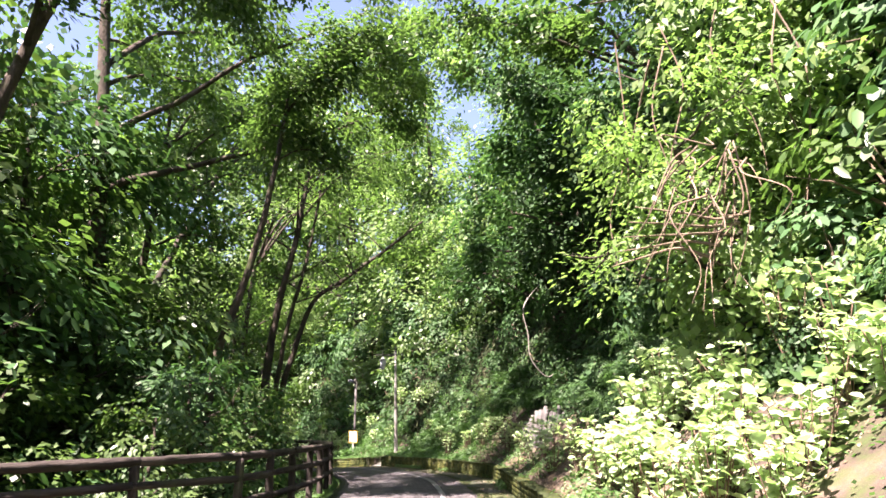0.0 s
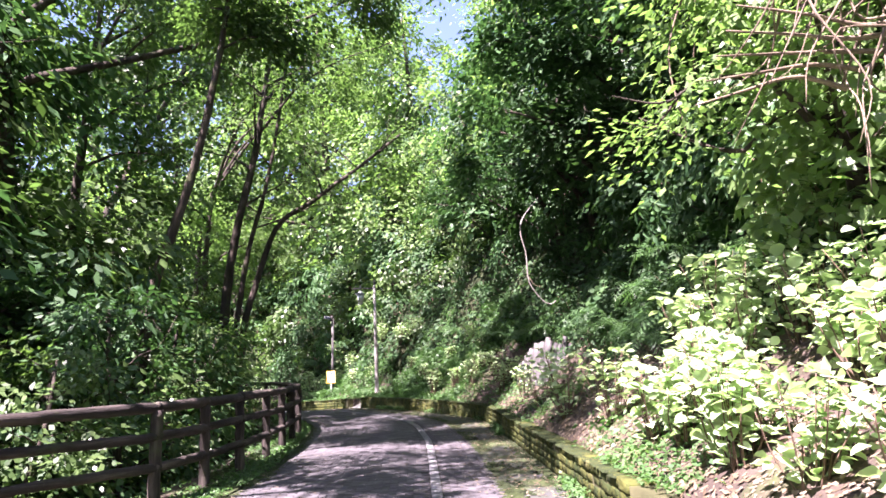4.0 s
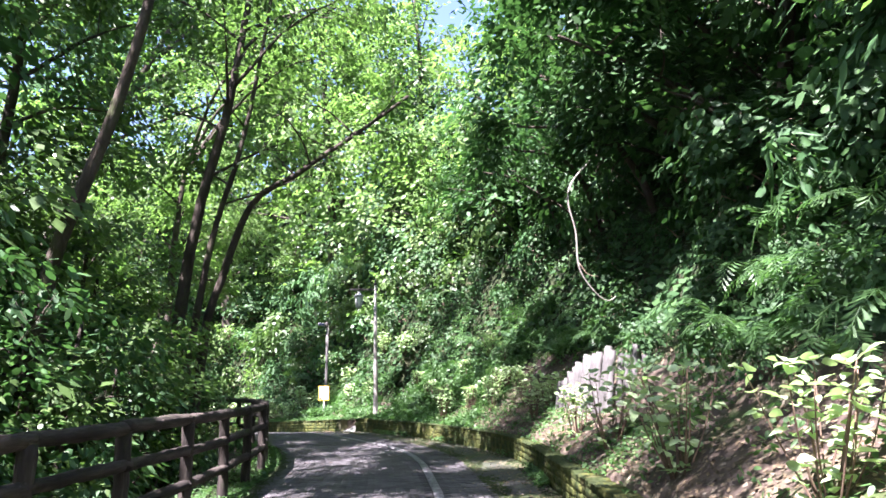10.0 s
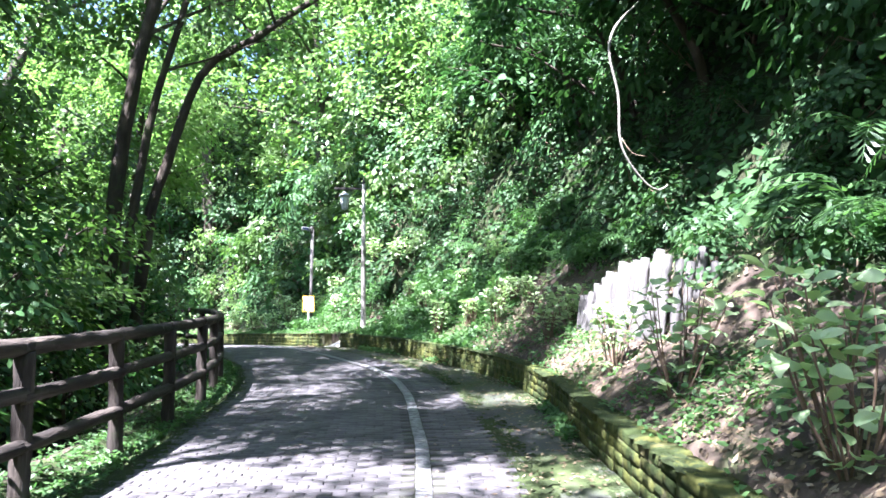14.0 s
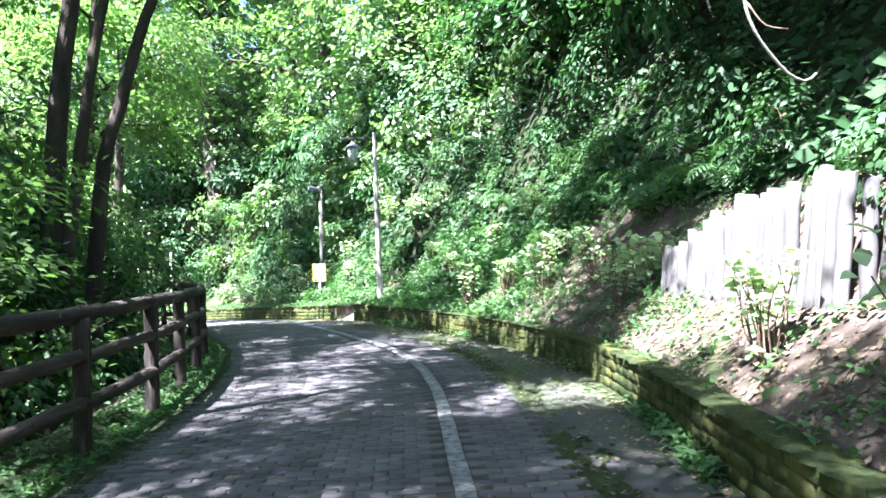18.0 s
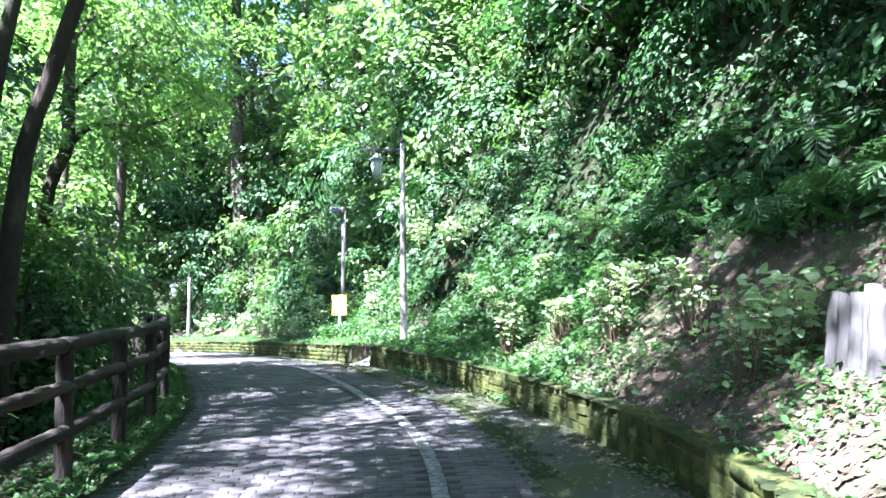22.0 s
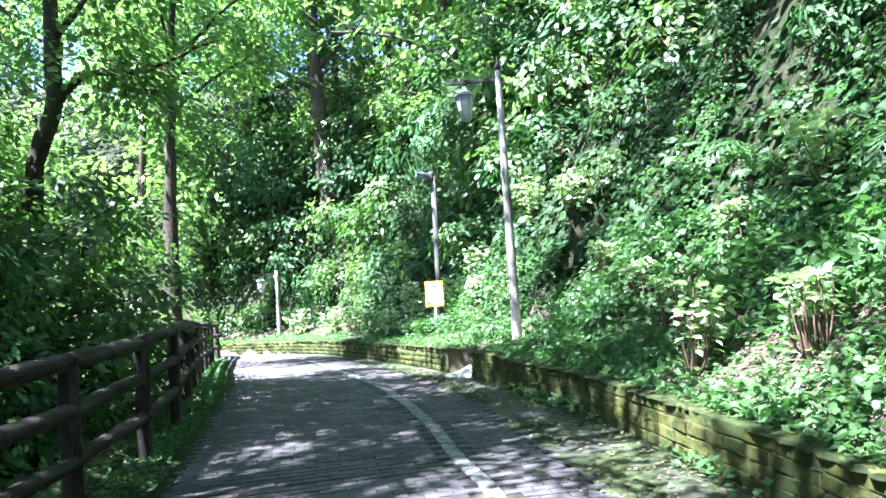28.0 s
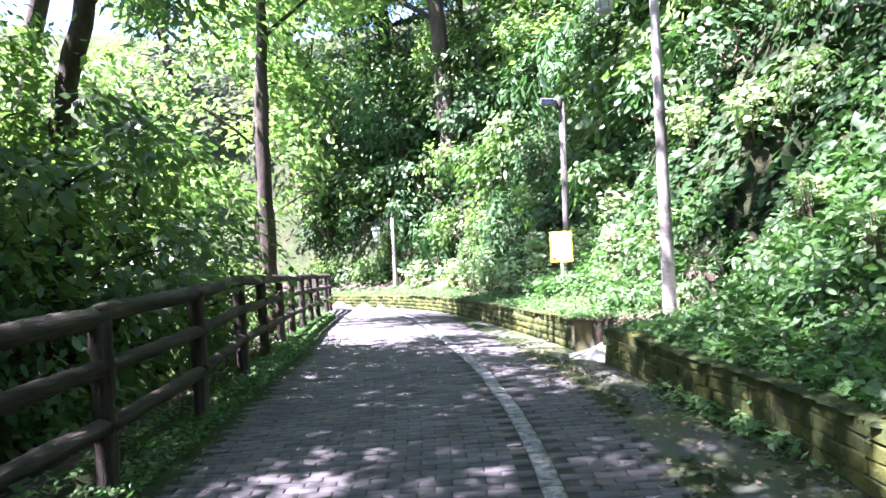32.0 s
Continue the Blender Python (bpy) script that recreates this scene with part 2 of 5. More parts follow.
LEAF_IVY = leaf_surface("ivy_leaf", (0.02, 0.048, 0.022), (0.04, 0.085, 0.036), (0.07, 0.125, 0.05), 0.25, 0.55, 1.5, spec=0.22)


# ---- building blocks ----
def mesh_of(name, verts, faces, material, flat=False):
    """A mesh from numpy arrays; all faces have the same number of corners."""
    verts, faces = np.asarray(verts, np.float32), np.asarray(faces, np.int32)
    me = bpy.data.meshes.new(name)
    n, k = faces.shape
    me.vertices.add(len(verts))
    me.vertices.foreach_set("co", verts.ravel())
    me.loops.add(n * k)
    me.loops.foreach_set("vertex_index", faces.ravel())
    me.polygons.add(n)
    me.polygons.foreach_set("loop_start", np.arange(0, n * k, k, dtype=np.int32))
    me.polygons.foreach_set("loop_total", np.full(n, k, np.int32))
    if not flat:
        me.polygons.foreach_set("use_smooth", np.ones(n, bool))
    me.materials.append(material)
    me.update(calc_edges=True)
    return me


def part(name, data, material, parent, label="", at=None):
    """One mesh object, from a mesh or a bmesh, under a thing or under a part (or a thing itself, with no parent)."""
    if isinstance(data, bmesh.types.BMesh):
        me = bpy.data.meshes.new(name)
        data.to_mesh(me)
        data.free()
        me.materials.append(material)
        data = me
    ob = new(name, data)
    if at is not None:
        ob.matrix_basis = at
    if parent is not None:
        ob.parent = parent
    if label:
        ob["label"] = label
    return ob


def thing(name, label, category, m=None, group="", kind=""):
    ob = new(name)
    ob.empty_display_size = 0.2
    if m is not None:
        ob.matrix_basis = m
    return tagged(ob, label, category, group, kind)


def box(sx, sy, sz, bevel=0.006, at=(0, 0, 0), turn=None):
    """A box with rounded edges that stands on its place."""
    bm = bmesh.new()
    bmesh.ops.create_cube(bm, size=1)
    bmesh.ops.scale(bm, vec=(sx, sy, sz), verts=bm.verts)
    if bevel:
        bmesh.ops.bevel(bm, geom=bm.edges[:], offset=bevel, segments=2, affect="EDGES")
    if turn is not None:
        bmesh.ops.transform(bm, matrix=turn, verts=bm.verts)
    bmesh.ops.translate(bm, vec=at, verts=bm.verts)
    return bm


def tube(points, radii, segs=8, rough=0.0, rng=None):
    """Vertices and quads of a tapered, closed tube along the points."""
    p = np.asarray(points, float)
    n = len(p)
    r = np.interp(np.linspace(0, 1, n), np.linspace(0, 1, len(radii)), radii)
    tan = np.gradient(p, axis=0)
    tan /= np.linalg.norm(tan, axis=1)[:, None] + 1e-9
    ref = np.array([0.31, 0.95, 0.05]) if abs(tan[:, 2]).mean() > 0.6 else np.array([0, 0, 1.0])
    u = np.cross(tan, ref)
    u /= np.linalg.norm(u, axis=1)[:, None] + 1e-9
    v = np.cross(tan, u)
    a = np.linspace(0, 2 * np.pi, segs, endpoint=False)
    rr = r[:, None] * np.ones(segs)
    if rough and rng is not None:
        rr = rr * (1 + rng.normal(0, rough, (n, segs)) + rng.normal(0, rough, (1, segs)))
    ring = p[:, None] + rr[..., None] * (np.cos(a)[None, :, None] * u[:, None] + np.sin(a)[None, :, None] * v[:, None])
    verts = np.concatenate([ring.reshape(-1, 3), p[:1], p[-1:]])
    i, j = np.meshgrid(np.arange(n - 1), np.arange(segs), indexing="ij")
    k = (j + 1) % segs
    quads = np.stack([i * segs + j, i * segs + k, (i + 1) * segs + k, (i + 1) * segs + j], -1).reshape(-1, 4)
    s = np.arange(0, segs, 2)
    cap0 = np.stack([np.full_like(s, n * segs), (s + 2) % segs, (s + 1) % segs, s], -1)
    cap1 = np.stack([np.full_like(s, n * segs + 1), (n - 1) * segs + s, (n - 1) * segs + (s + 1) % segs, (n - 1) * segs + (s + 2) % segs], -1)
    return verts, np.concatenate([quads, cap0, cap1])


def joined(pieces):
    verts, faces, base = [], [], 0
    for v, f in pieces:
        verts.append(v)
        faces.append(np.asarray(f) + base)
        base += len(v)
    return np.concatenate(verts), np.concatenate(faces)


def unit(v):
    return v / (np.linalg.norm(v, axis=-1, keepdims=True) + 1e-9)


def bend(points, n):
    """A smooth curve through the points, with n places at even steps."""
    p = np.asarray(points, float)
    if len(p) == 2:
        return p[0] + (p[1] - p[0]) * np.linspace(0, 1, n)[:, None]
    q = np.concatenate([[2 * p[0] - p[1]], p, [2 * p[-1] - p[-2]]])
    out = []
    for a, b, c, d in zip(q[:-3], q[1:-2], q[2:-1], q[3:]):
        s = np.linspace(0, 1, 24, endpoint=False)[:, None]
        out.append(0.5 * (2 * b + (c - a) * s + (2 * a - 5 * b + 4 * c - d) * s**2 + (3 * b - a - 3 * c + d) * s**3))
    out = np.concatenate([*out, p[-1:]])
    run = np.r_[0, np.cumsum(np.linalg.norm(np.diff(out, axis=0), axis=1))]
    want = np.linspace(0, run[-1], n)
    return np.stack([np.interp(want, run, out[:, k]) for k in range(p.shape[1])], -1)


def leaf_mesh(rng, pos, up, length, width, droop=0.35, fold=0.25, spread=0.9, way=None, oval=False):
    """Leaves folded along the midrib. up: the way that a blade's face looks; way: where its tip points. Plain ones are pointed blades of one folded quad, oval ones have two rounded halves."""
    n = len(pos)
    up = unit(up + rng.normal(0, spread * 0.45, (n, 3)))
    way = rng.normal(0, 1, (n, 3)) if way is None else way + rng.normal(0, 0.45, (n, 3))
    way = unit(way - up * (way * up).sum(1)[:, None])
    side = np.cross(up, way)
    ln = (length * rng.uniform(0.65, 1.25, n))[:, None]
    wd = (width * rng.uniform(0.7, 1.2, n))[:, None]
    tip = pos + way * ln - up * (ln * droop)
    if oval:
        a, b = pos + way * ln * 0.26 + up * (ln * 0.05), pos + way * ln * 0.68 - up * (ln * droop * 0.4)
        low = up * (wd * fold)
        rows = [pos, a - side * wd * 0.43 - low, b - side * wd * 0.4 - low, tip, b + side * wd * 0.4 - low, a + side * wd * 0.43 - low]
        base = np.arange(n)[:, None] * 6
        return np.stack(rows, 1).reshape(-1, 3), np.concatenate([base + [0, 1, 2, 3], base + [0, 3, 4, 5]])
    mid = pos + way * ln * 0.45 + up * (ln * 0.04)
    lft = mid + side * wd * 0.5 - up * (wd * fold)
    rgt = mid - side * wd * 0.5 - up * (wd * fold)
    verts = np.stack([pos, rgt, tip, lft], 1).reshape(-1, 3)
    return verts, np.arange(4 * n).reshape(-1, 4)


def sprays(rng, centres, out, per, size, flat, tilt=0.4):
    """Leaves in flat, tilted sprays: places, the way each blade looks and the way its tip points. out: where each spray reaches to."""
    n = len(centres)
    out = unit(out + rng.normal(0, 0.25, (n, 3)))
    face = unit(np.array([0, 0, 1.0]) + 0.45 * out * (1, 1, 0) + rng.normal(0, tilt, (n, 3)))
    u = unit(out - face * (out * face).sum(1)[:, None])
    v = np.cross(face, u)
    big = (size * rng.uniform(0.55, 1.3, n))[:, None, None]
    a, b, c = (rng.normal(0, 1, (n, per, 1)) for _ in range(3))
    off = (u[:, None] * a * 0.62 + v[:, None] * b * 0.5 + face[:, None] * (c * flat * 0.34 - 0.22 * (a ** 2 + b ** 2) * flat)) * big
    pos = (centres[:, None] + off).reshape(-1, 3)
    tipway = unit(u[:, None] * (a + 0.9) * 0.8 + v[:, None] * b * 0.8 - np.array([0, 0, 0.25])).reshape(-1, 3)
    return pos, np.repeat(face, per, 0), tipway


def broad_leaf_mesh(rng, pos, way, up, length, width):
    """Large oval leaves with a fold along the midrib, a wavy rim and a bent tip: fourteen corners each."""
    n = len(pos)
    way = unit(way)
    side = unit(np.cross(way, up))
    up = np.cross(side, way)
    ln = (length * rng.uniform(0.6, 1.15, n))[:, None]
    wd = (width * rng.uniform(0.75, 1.1, n))[:, None]
    curl = rng.uniform(0.1, 0.34, n)[:, None]
    rows = [pos]
    for f, w in ((0.14, 0.6), (0.36, 1.0), (0.62, 0.94), (0.84, 0.54)):
        mid = pos + way * ln * f + up * ln * (0.12 * f - curl * f * f)
        for sg in (1, 0, -1):
            rows.append(mid + sg * side * wd * 0.5 * w + up * wd * abs(sg) * (0.13 * w + rng.normal(0, 0.03, (n, 1))))
    rows.append(pos + way * ln + up * ln * (0.1 - curl))
    verts = np.stack(rows, 1).reshape(-1, 3)
    tri = [[0, 2, 1], [0, 3, 2]]
    for r in (1, 4, 7):
        for c in (0, 1):
            tri += [[r + c, r + c + 1, r + c + 4], [r + c, r + c + 4, r + c + 3]]
    tri += [[10, 11, 13], [11, 12, 13]]
    faces = (np.arange(n)[:, None, None] * 14 + np.array(tri)[None]).reshape(-1, 3)
    return verts, faces


# ---- the plan: curves of the road, in metres ----
LINE = bend([(-1.0, -12), (-0.6, -6), (0.2, 0), (1.0, 5), (1.75, 9.2), (2.2, 11.6), (3.07, 16.6), (3.33, 18.6), (3.6, 21.2), (3.62, 23.4), (3.36, 25.5), (3.06, 26.6), (2.72, 28.0),
             (2.3, 29.4), (1.62, 31.3), (0.49, 34.25), (-0.95, 37.9), (-2.4, 41), (-4.2, 43.6), (-6.5, 45.6), (-10, 47.3), (-16, 49.4)], 500)
WALL = bend([(1.2, -12), (1.55, -6), (2.1, 0), (2.8, 5.5), (3.45, 9.5), (3.9, 12), (4.8, 17.2), (5.08, 18.5), (5.42, 21), (5.4, 23), (5.12, 25), (4.88, 26), (4.35, 28.2), (3.9, 29.2), (3.47, 30.35),
             (3.05, 31.45), (2.62, 32.7), (2.05, 34.2), (0.75, 37.1), (-0.6, 40), (-2.2, 42.8), (-4.5, 45.3), (-8, 47.5), (-13, 49.4), (-18, 51)], 500)
LEFT = bend([(-4.2, -12), (-3.9, -6), (-3.2, 0), (-2.2, 6), (-1.0, 10.5), (-0.1, 13.2), (0.5, 17), (0.62, 18.5), (0.78, 20), (0.93, 22), (0.85, 24), (0.6, 26), (0.33, 27.1), (-0.13, 28.8),
             (-0.85, 31.3), (-1.4, 33), (-2.58, 35.95), (-3.7, 39), (-4.87, 42), (-6.6, 44.2), (-9, 45.8), (-13, 47.2), (-17, 48.4)], 500)
FENCE = bend([(-9.0, 5.0), (-5.2, 8.4), (-2.4, 10.8), (-1.15, 12.1), (-0.7, 13.2), (-0.15, 15.3), (0.2, 17.2), (0.45, 19.3), (0.6, 20.9), (0.56, 23.0), (0.4, 25.0), (0.1, 26.8), (-0.5, 29),
              (-1.2, 30.9), (-1.85, 32.6), (-2.45, 34.2), (-3.1, 35.9), (-3.7, 37.6), (-4.3, 39.3), (-4.9, 41), (-5.4, 42.7), (-6.0, 44.3), (-7.6, 45.8), (-10, 47)], 500)


def beside(curve, xy):
    """For places xy: the signed distance from a curve (to its right positive) and the nearest step of it."""
    c = curve[::2]
    d = ((xy[:, None, :] - c[None]) ** 2).sum(-1)
    k = d.argmin(1)
    tan = np.gradient(c, axis=0)[k]
    off = xy - c[k]
    side = np.sign(off[:, 0] * tan[:, 1] - off[:, 1] * tan[:, 0])
    return np.sqrt(d[np.arange(len(k)), k]) * side, k * 2


def descent(y):
    """The lane is level at first and then falls gently towards the bend."""
    return -0.049 * np.clip(np.asarray(y, float) - 31.0, 0.0, 24.0)


BANK_D = [0.12, 0.26, 0.5, 0.95, 1.12, 1.4, 1.9, 2.5, 3.1, 3.8, 5.0, 8, 13, 22, 40, 90]
FAR_UP = [10.0, 14, 19, 22, 22]
BANK_Z = np.array([[-0.06, 0.43, 0.6, 0.9, 1.0, 1.2, 1.65, 2.4, 3.4, 4.8, 6.8, *FAR_UP],   # start of the walk
                   [-0.06, 0.41, 0.6, 0.96, 1.02, 1.55, 1.95, 2.7, 3.8, 5.2, 7.2, *FAR_UP],  # behind the stakes
                   [-0.06, 0.41, 0.64, 0.98, 1.1, 1.38, 2.0, 2.8, 3.8, 5.2, 7.2, *FAR_UP],
                   [-0.06, 0.40, 0.52, 0.76, 0.86, 1.06, 1.5, 2.2, 3.3, 4.8, 7.0, *FAR_UP],
                   [-0.06, 0.36, 0.40, 0.46, 0.48, 0.58, 1.3, 2.3, 3.4, 4.8, 7.0, *FAR_UP],   # by the lamp
                   [-0.06, 0.36, 0.42, 0.52, 0.55, 0.62, 0.85, 1.25, 2.3, 4.2, 6.6, *FAR_UP]])
BANK_Y = [(16.2, 0), (17.3, 1), (20.9, 1), (22.0, 2), (25.0, 2), (26.5, 3), (29.6, 3), (31.2, 4), (35.0, 4), (38.0, 5)]


def lay_of_land(xy):
    """Height of the ground: level under the road, a bank and a steep hill behind the wall, a falling slope beyond the fence."""
    xy = np.asarray(xy, float)
    d, k = beside(WALL, xy)
    e, _ = beside(FENCE, xy)
    y = WALL[k, 1]
    wob = 0.5 * np.sin(xy[:, 0] * 0.9 + 1.3) * np.cos(xy[:, 1] * 0.7) + 0.3 * np.sin(xy[:, 1] * 1.9 + xy[:, 0])
    into = d - 0.5 * np.exp(-((y - 32.05) / 0.62) ** 4)
    kinds = np.array([np.interp(into, BANK_D, z) for z in BANK_Z])
    share = np.array([np.interp(y, [b[0] for b in BANK_Y], [1.0 if b[1] == n else 0.0 for b in BANK_Y]) for n in range(len(BANK_Z))])
    bank = (kinds * share).sum(0) + wob * np.interp(d, [0.4, 2, 6], [0.02, 0.08, 0.4])
    fall = np.interp(-e, [0.25, 0.9, 2.5, 6, 14, 40], [0.0, -0.15, -0.8, -2.6, -4.5, -5.0]) + wob * np.interp(-e, [0.3, 3], [0.0, 0.3])
    z = np.where(d > 0.1, bank, np.where(e < -0.2, fall, -0.06))
    return z + descent(xy[:, 1])


def one_height(x, y):
    return float(lay_of_land(np.array([[x, y]]))[0])


def spaced(near0, near1, step, far):
    inner = np.arange(near0, near1, step)
    grow = np.cumsum(step * 1.22 ** np.arange(1, 60))
    grow = grow[grow < far]
    return np.r_[near0 - grow[::-1], inner, inner[-1] + grow]


gx, gy = spaced(-7, 11, 0.1, 900), spaced(-4, 44, 0.2, 900)
gxy = np.stack(np.meshgrid(gx, gy, indexing="ij"), -1).reshape(-1, 2)
gz = np.concatenate([lay_of_land(b) for b in np.array_split(gxy, 60)])
iy, ix = np.meshgrid(np.arange(len(gy) - 1), np.arange(len(gx) - 1))
i0 = (ix * len(gy) + iy).ravel()
gfaces = np.stack([i0, i0 + len(gy), i0 + len(gy) + 1, i0 + 1], -1)
ground = new("ground", mesh_of("ground", np.c_[gxy, gz], gfaces, SOIL))
ground.data.materials.append(FLOOR)
cxy = gxy[gfaces].mean(1)
hill = np.concatenate([(beside(WALL, b)[0] > 1.95) | (beside(FENCE, b)[0] < -0.9) for b in np.array_split(cxy, 60)])
ground.data.polygons.foreach_set("material_index", hill.astype(np.int32))
tagged(ground, "dark forest soil with moss and dead leaves", "ground", kind="structure")


# ---- road, verge and wall ----
def frame_of(curve):
    tan = unit(np.gradient(curve, axis=0))
    run = np.r_[0, np.cumsum(np.linalg.norm(np.diff(curve, axis=0), axis=1))]
    return tan, np.stack([tan[:, 1], -tan[:, 0]], -1), run


LINE_TAN, LINE_RIGHT, LINE_RUN = frame_of(LINE)
WALL_TAN, WALL_RIGHT, WALL_RUN = frame_of(WALL)


def on_line(s, d):
    """Places beside the painted line: s metres along it, d to its right."""
    s, d = np.asarray(s, float), np.asarray(d, float)
    p = np.stack([np.interp(s, LINE_RUN, LINE[:, k]) for k in range(2)], -1)
    r = unit(np.stack([np.interp(s, LINE_RUN, LINE_RIGHT[:, k]) for k in range(2)], -1))
    return p + r * d[..., None]


def on_wall(s, d):
    s, d = np.asarray(s, float), np.asarray(d, float)
    p = np.stack([np.interp(s, WALL_RUN, WALL[:, k]) for k in range(2)], -1)
    r = unit(np.stack([np.interp(s, WALL_RUN, WALL_RIGHT[:, k]) for k in range(2)], -1))
    return p + r * d[..., None]


def wall_run_at(y):
    return float(np.interp(y, WALL[:440, 1], WALL_RUN[:440]))


def line_run_at(y):
    return float(np.interp(y, LINE[:440, 1], LINE_RUN[:440]))


def loft(name, s, lo, hi, cols, height, material, bump=0.0, seed=1):
    """A sheet along the road from lo(s) to hi(s) metres beside the line."""
    g = np.random.default_rng(seed)
    f = np.linspace(0, 1, cols)
    d = lo[:, None] + (hi - lo)[:, None] * f[None]
    xy = on_line(np.repeat(s[:, None], cols, 1), d)
    z = height(xy.reshape(-1, 2), d.ravel()) + g.normal(0, bump, d.size) + descent(xy[..., 1].ravel())
    n = len(s)
    i, j = np.meshgrid(np.arange(n - 1), np.arange(cols - 1), indexing="ij")
    a = (i * cols + j).ravel()
    faces = np.stack([a, a + 1, a + cols + 1, a + cols], -1)
    return mesh_of(name, np.c_[xy.reshape(-1, 2), z], faces, material)


SS = np.arange(0.3, LINE_RUN[-1] - 0.3, 0.2)
mid_xy = on_line(SS, np.zeros(len(SS)))
to_left = -np.abs(beside(LEFT, mid_xy)[0])
to_wall = np.abs(beside(WALL, mid_xy)[0])
EDGE = 0.72
road = tagged(new("road", loft("road", SS, to_left - 0.02, np.full(len(SS), EDGE), 12, lambda xy, d: np.full(len(d), -0.014), JOINT)),
              "brick-paved park lane with mossy sand joints", "road", kind="structure")
gutter = tagged(new("pavement", loft("pavement", SS, np.full(len(SS), EDGE + 0.01), to_wall + 0.06, 9,
                lambda xy, d: -0.004 - 0.02 * np.exp(-((d - EDGE - 0.25) / 0.15) ** 2) + 0.006 * np.sin(xy[:, 0] * 3 + xy[:, 1] * 2), ASPHALT, 0.002)),
                "mossy worn asphalt shoulder beside the lane", "pavement", kind="structure")
verge = tagged(new("verge", loft("verge", SS, to_left - 0.75, to_left + 0.01, 7,
               lambda xy, d: np.maximum(lay_of_land(xy) - descent(xy[:, 1]) + 0.065, -0.3), MOSS, 0.012)),
               "mossy green verge under the fence", "verge", kind="structure")

# pavers, in rows across the lane, broken joints
rows_s = np.arange(line_run_at(7.0), LINE_RUN[-1] - 6.0, 0.104)
bs, bd = [], []
for n, s in enumerate(rows_s):
    left = float(np.interp(s, SS, to_left)) + 0.02
    d = np.arange(-0.072 - (0.104 if n % 2 else 0.0), left, -0.208) - 0.104
    d = d[d > left + 0.07]
    e = np.arange(0.072 + (0.0 if n % 2 else 0.104), EDGE - 0.1, 0.208) + 0.104
    bs += [s] * (len(d) + len(e))
    bd += [*d, *e]
bs, bd = np.array(bs), np.array(bd)
prng = np.random.default_rng(11)


def bricks(s, d, ls, ld, material, name, lift=0.0):
    """Pavers with worn, sloping rims, joined."""
    n = len(s)
    z = prng.normal(0, 0.0022, n) + lift
    tilt = prng.normal(0, 0.0014, (n, 4))
    sx, sy = np.array([-1, 1, 1, -1]), np.array([-1, -1, 1, 1])
    jit = prng.normal(0, 0.0018, (n, 2))
    rings = []
    for grow_by, dz in ((0.0, -0.02), (0.0, -0.006), (-0.006, 0.0)):
        xy = on_line(s[:, None] + jit[:, :1] + sx * (ls / 2 + grow_by), d[:, None] + jit[:, 1:] + sy * (ld / 2 + grow_by))
        rings.append(np.concatenate([xy, (z[:, None] + dz + tilt + descent(xy[..., 1]))[..., None]], -1))
    verts = np.concatenate(rings, 1).reshape(-1, 3)
    f = [[8, 9, 10, 11]]
    for r in (0, 4):
        f += [[r + k, r + (k + 1) % 4, r + 4 + (k + 1) % 4, r + 4 + k] for k in range(4)]
    faces = (np.arange(n)[:, None, None] * 12 + np.array(f)[None]).reshape(-1, 4)
    return mesh_of(name, verts, faces, material, flat=True)


line_s = np.arange(line_run_at(7.0), LINE_RUN[-1] - 6.0, 0.104)
lane_line = part("lane_marking", bricks(line_s, np.zeros(len(line_s)), 0.097, 0.13, PAINTED, "lane_marking", 0.003), PAINTED, road,
                 "worn white edge line of painted pavers")
lane_line["kind"] = "stuff"
s0, s1 = line_run_at(25.2), line_run_at(27.2)
near = (bs > s0) & (bs < s1) & (bd > -2.2)
near &= np.cumsum(near) <= 300
rest = part("pavers", bricks(bs[~near], bd[~near], 0.097, 0.2, PAVER, "pavers"), PAVER, road, "grey brick pavers in rows")
rest["kind"] = "stuff"
xs = float(line_run_at(34.3))
cross = part("cross_marking", loft("cross_marking", np.array([xs - 0.06, xs, xs + 0.06]), np.full(3, -3.0), np.full(3, -0.1), 30,
             lambda xy, d: np.full(len(d), 0.009), PAINTED), PAINTED, road, "thin worn white line across the lane")

# low retaining wall of mossy stone blocks, with a gap where a ramp climbs to the lamp
GAP0, GAP1 = wall_run_at(31.5), wall_run_at(32.6)
WALL_TOP = 0.41
wall_thing = thing("retaining_wall", "low mossy wall of stone blocks along the bank", "wall", kind="structure")


def wall_core(s_from, s_to, name):
    s = np.arange(s_from, s_to, 0.2)
    ring = [(0.012, -0.06), (0.012, WALL_TOP - 0.02), (0.26, WALL_TOP - 0.02), (0.26, -0.06)]
    verts = np.stack([np.c_[on_wall(s, np.full(len(s), d)), z + descent(on_wall(s, np.full(len(s), d))[:, 1])] for d, z in ring], 1).reshape(-1, 3)
    n = len(s)
    i, j = np.meshgrid(np.arange(n - 1), np.arange(4), indexing="ij")
    a, b = (i * 4 + j).ravel(), (i * 4 + (j + 1) % 4).ravel()
    faces = np.concatenate([np.stack([a, b, b + 4, a + 4], -1), [[0, 1, 2, 3]], [[4 * n - 1, 4 * n - 2, 4 * n - 3, 4 * n - 4]]])
    return mesh_of(name, verts, faces, MORTAR, flat=True)


part("wall_core", wall_core(2.0, GAP0, "wall_core"), MORTAR, wall_thing)
part("wall_core", wall_core(GAP1, WALL_RUN[-1] - 3, "wall_core"), MORTAR, wall_thing)


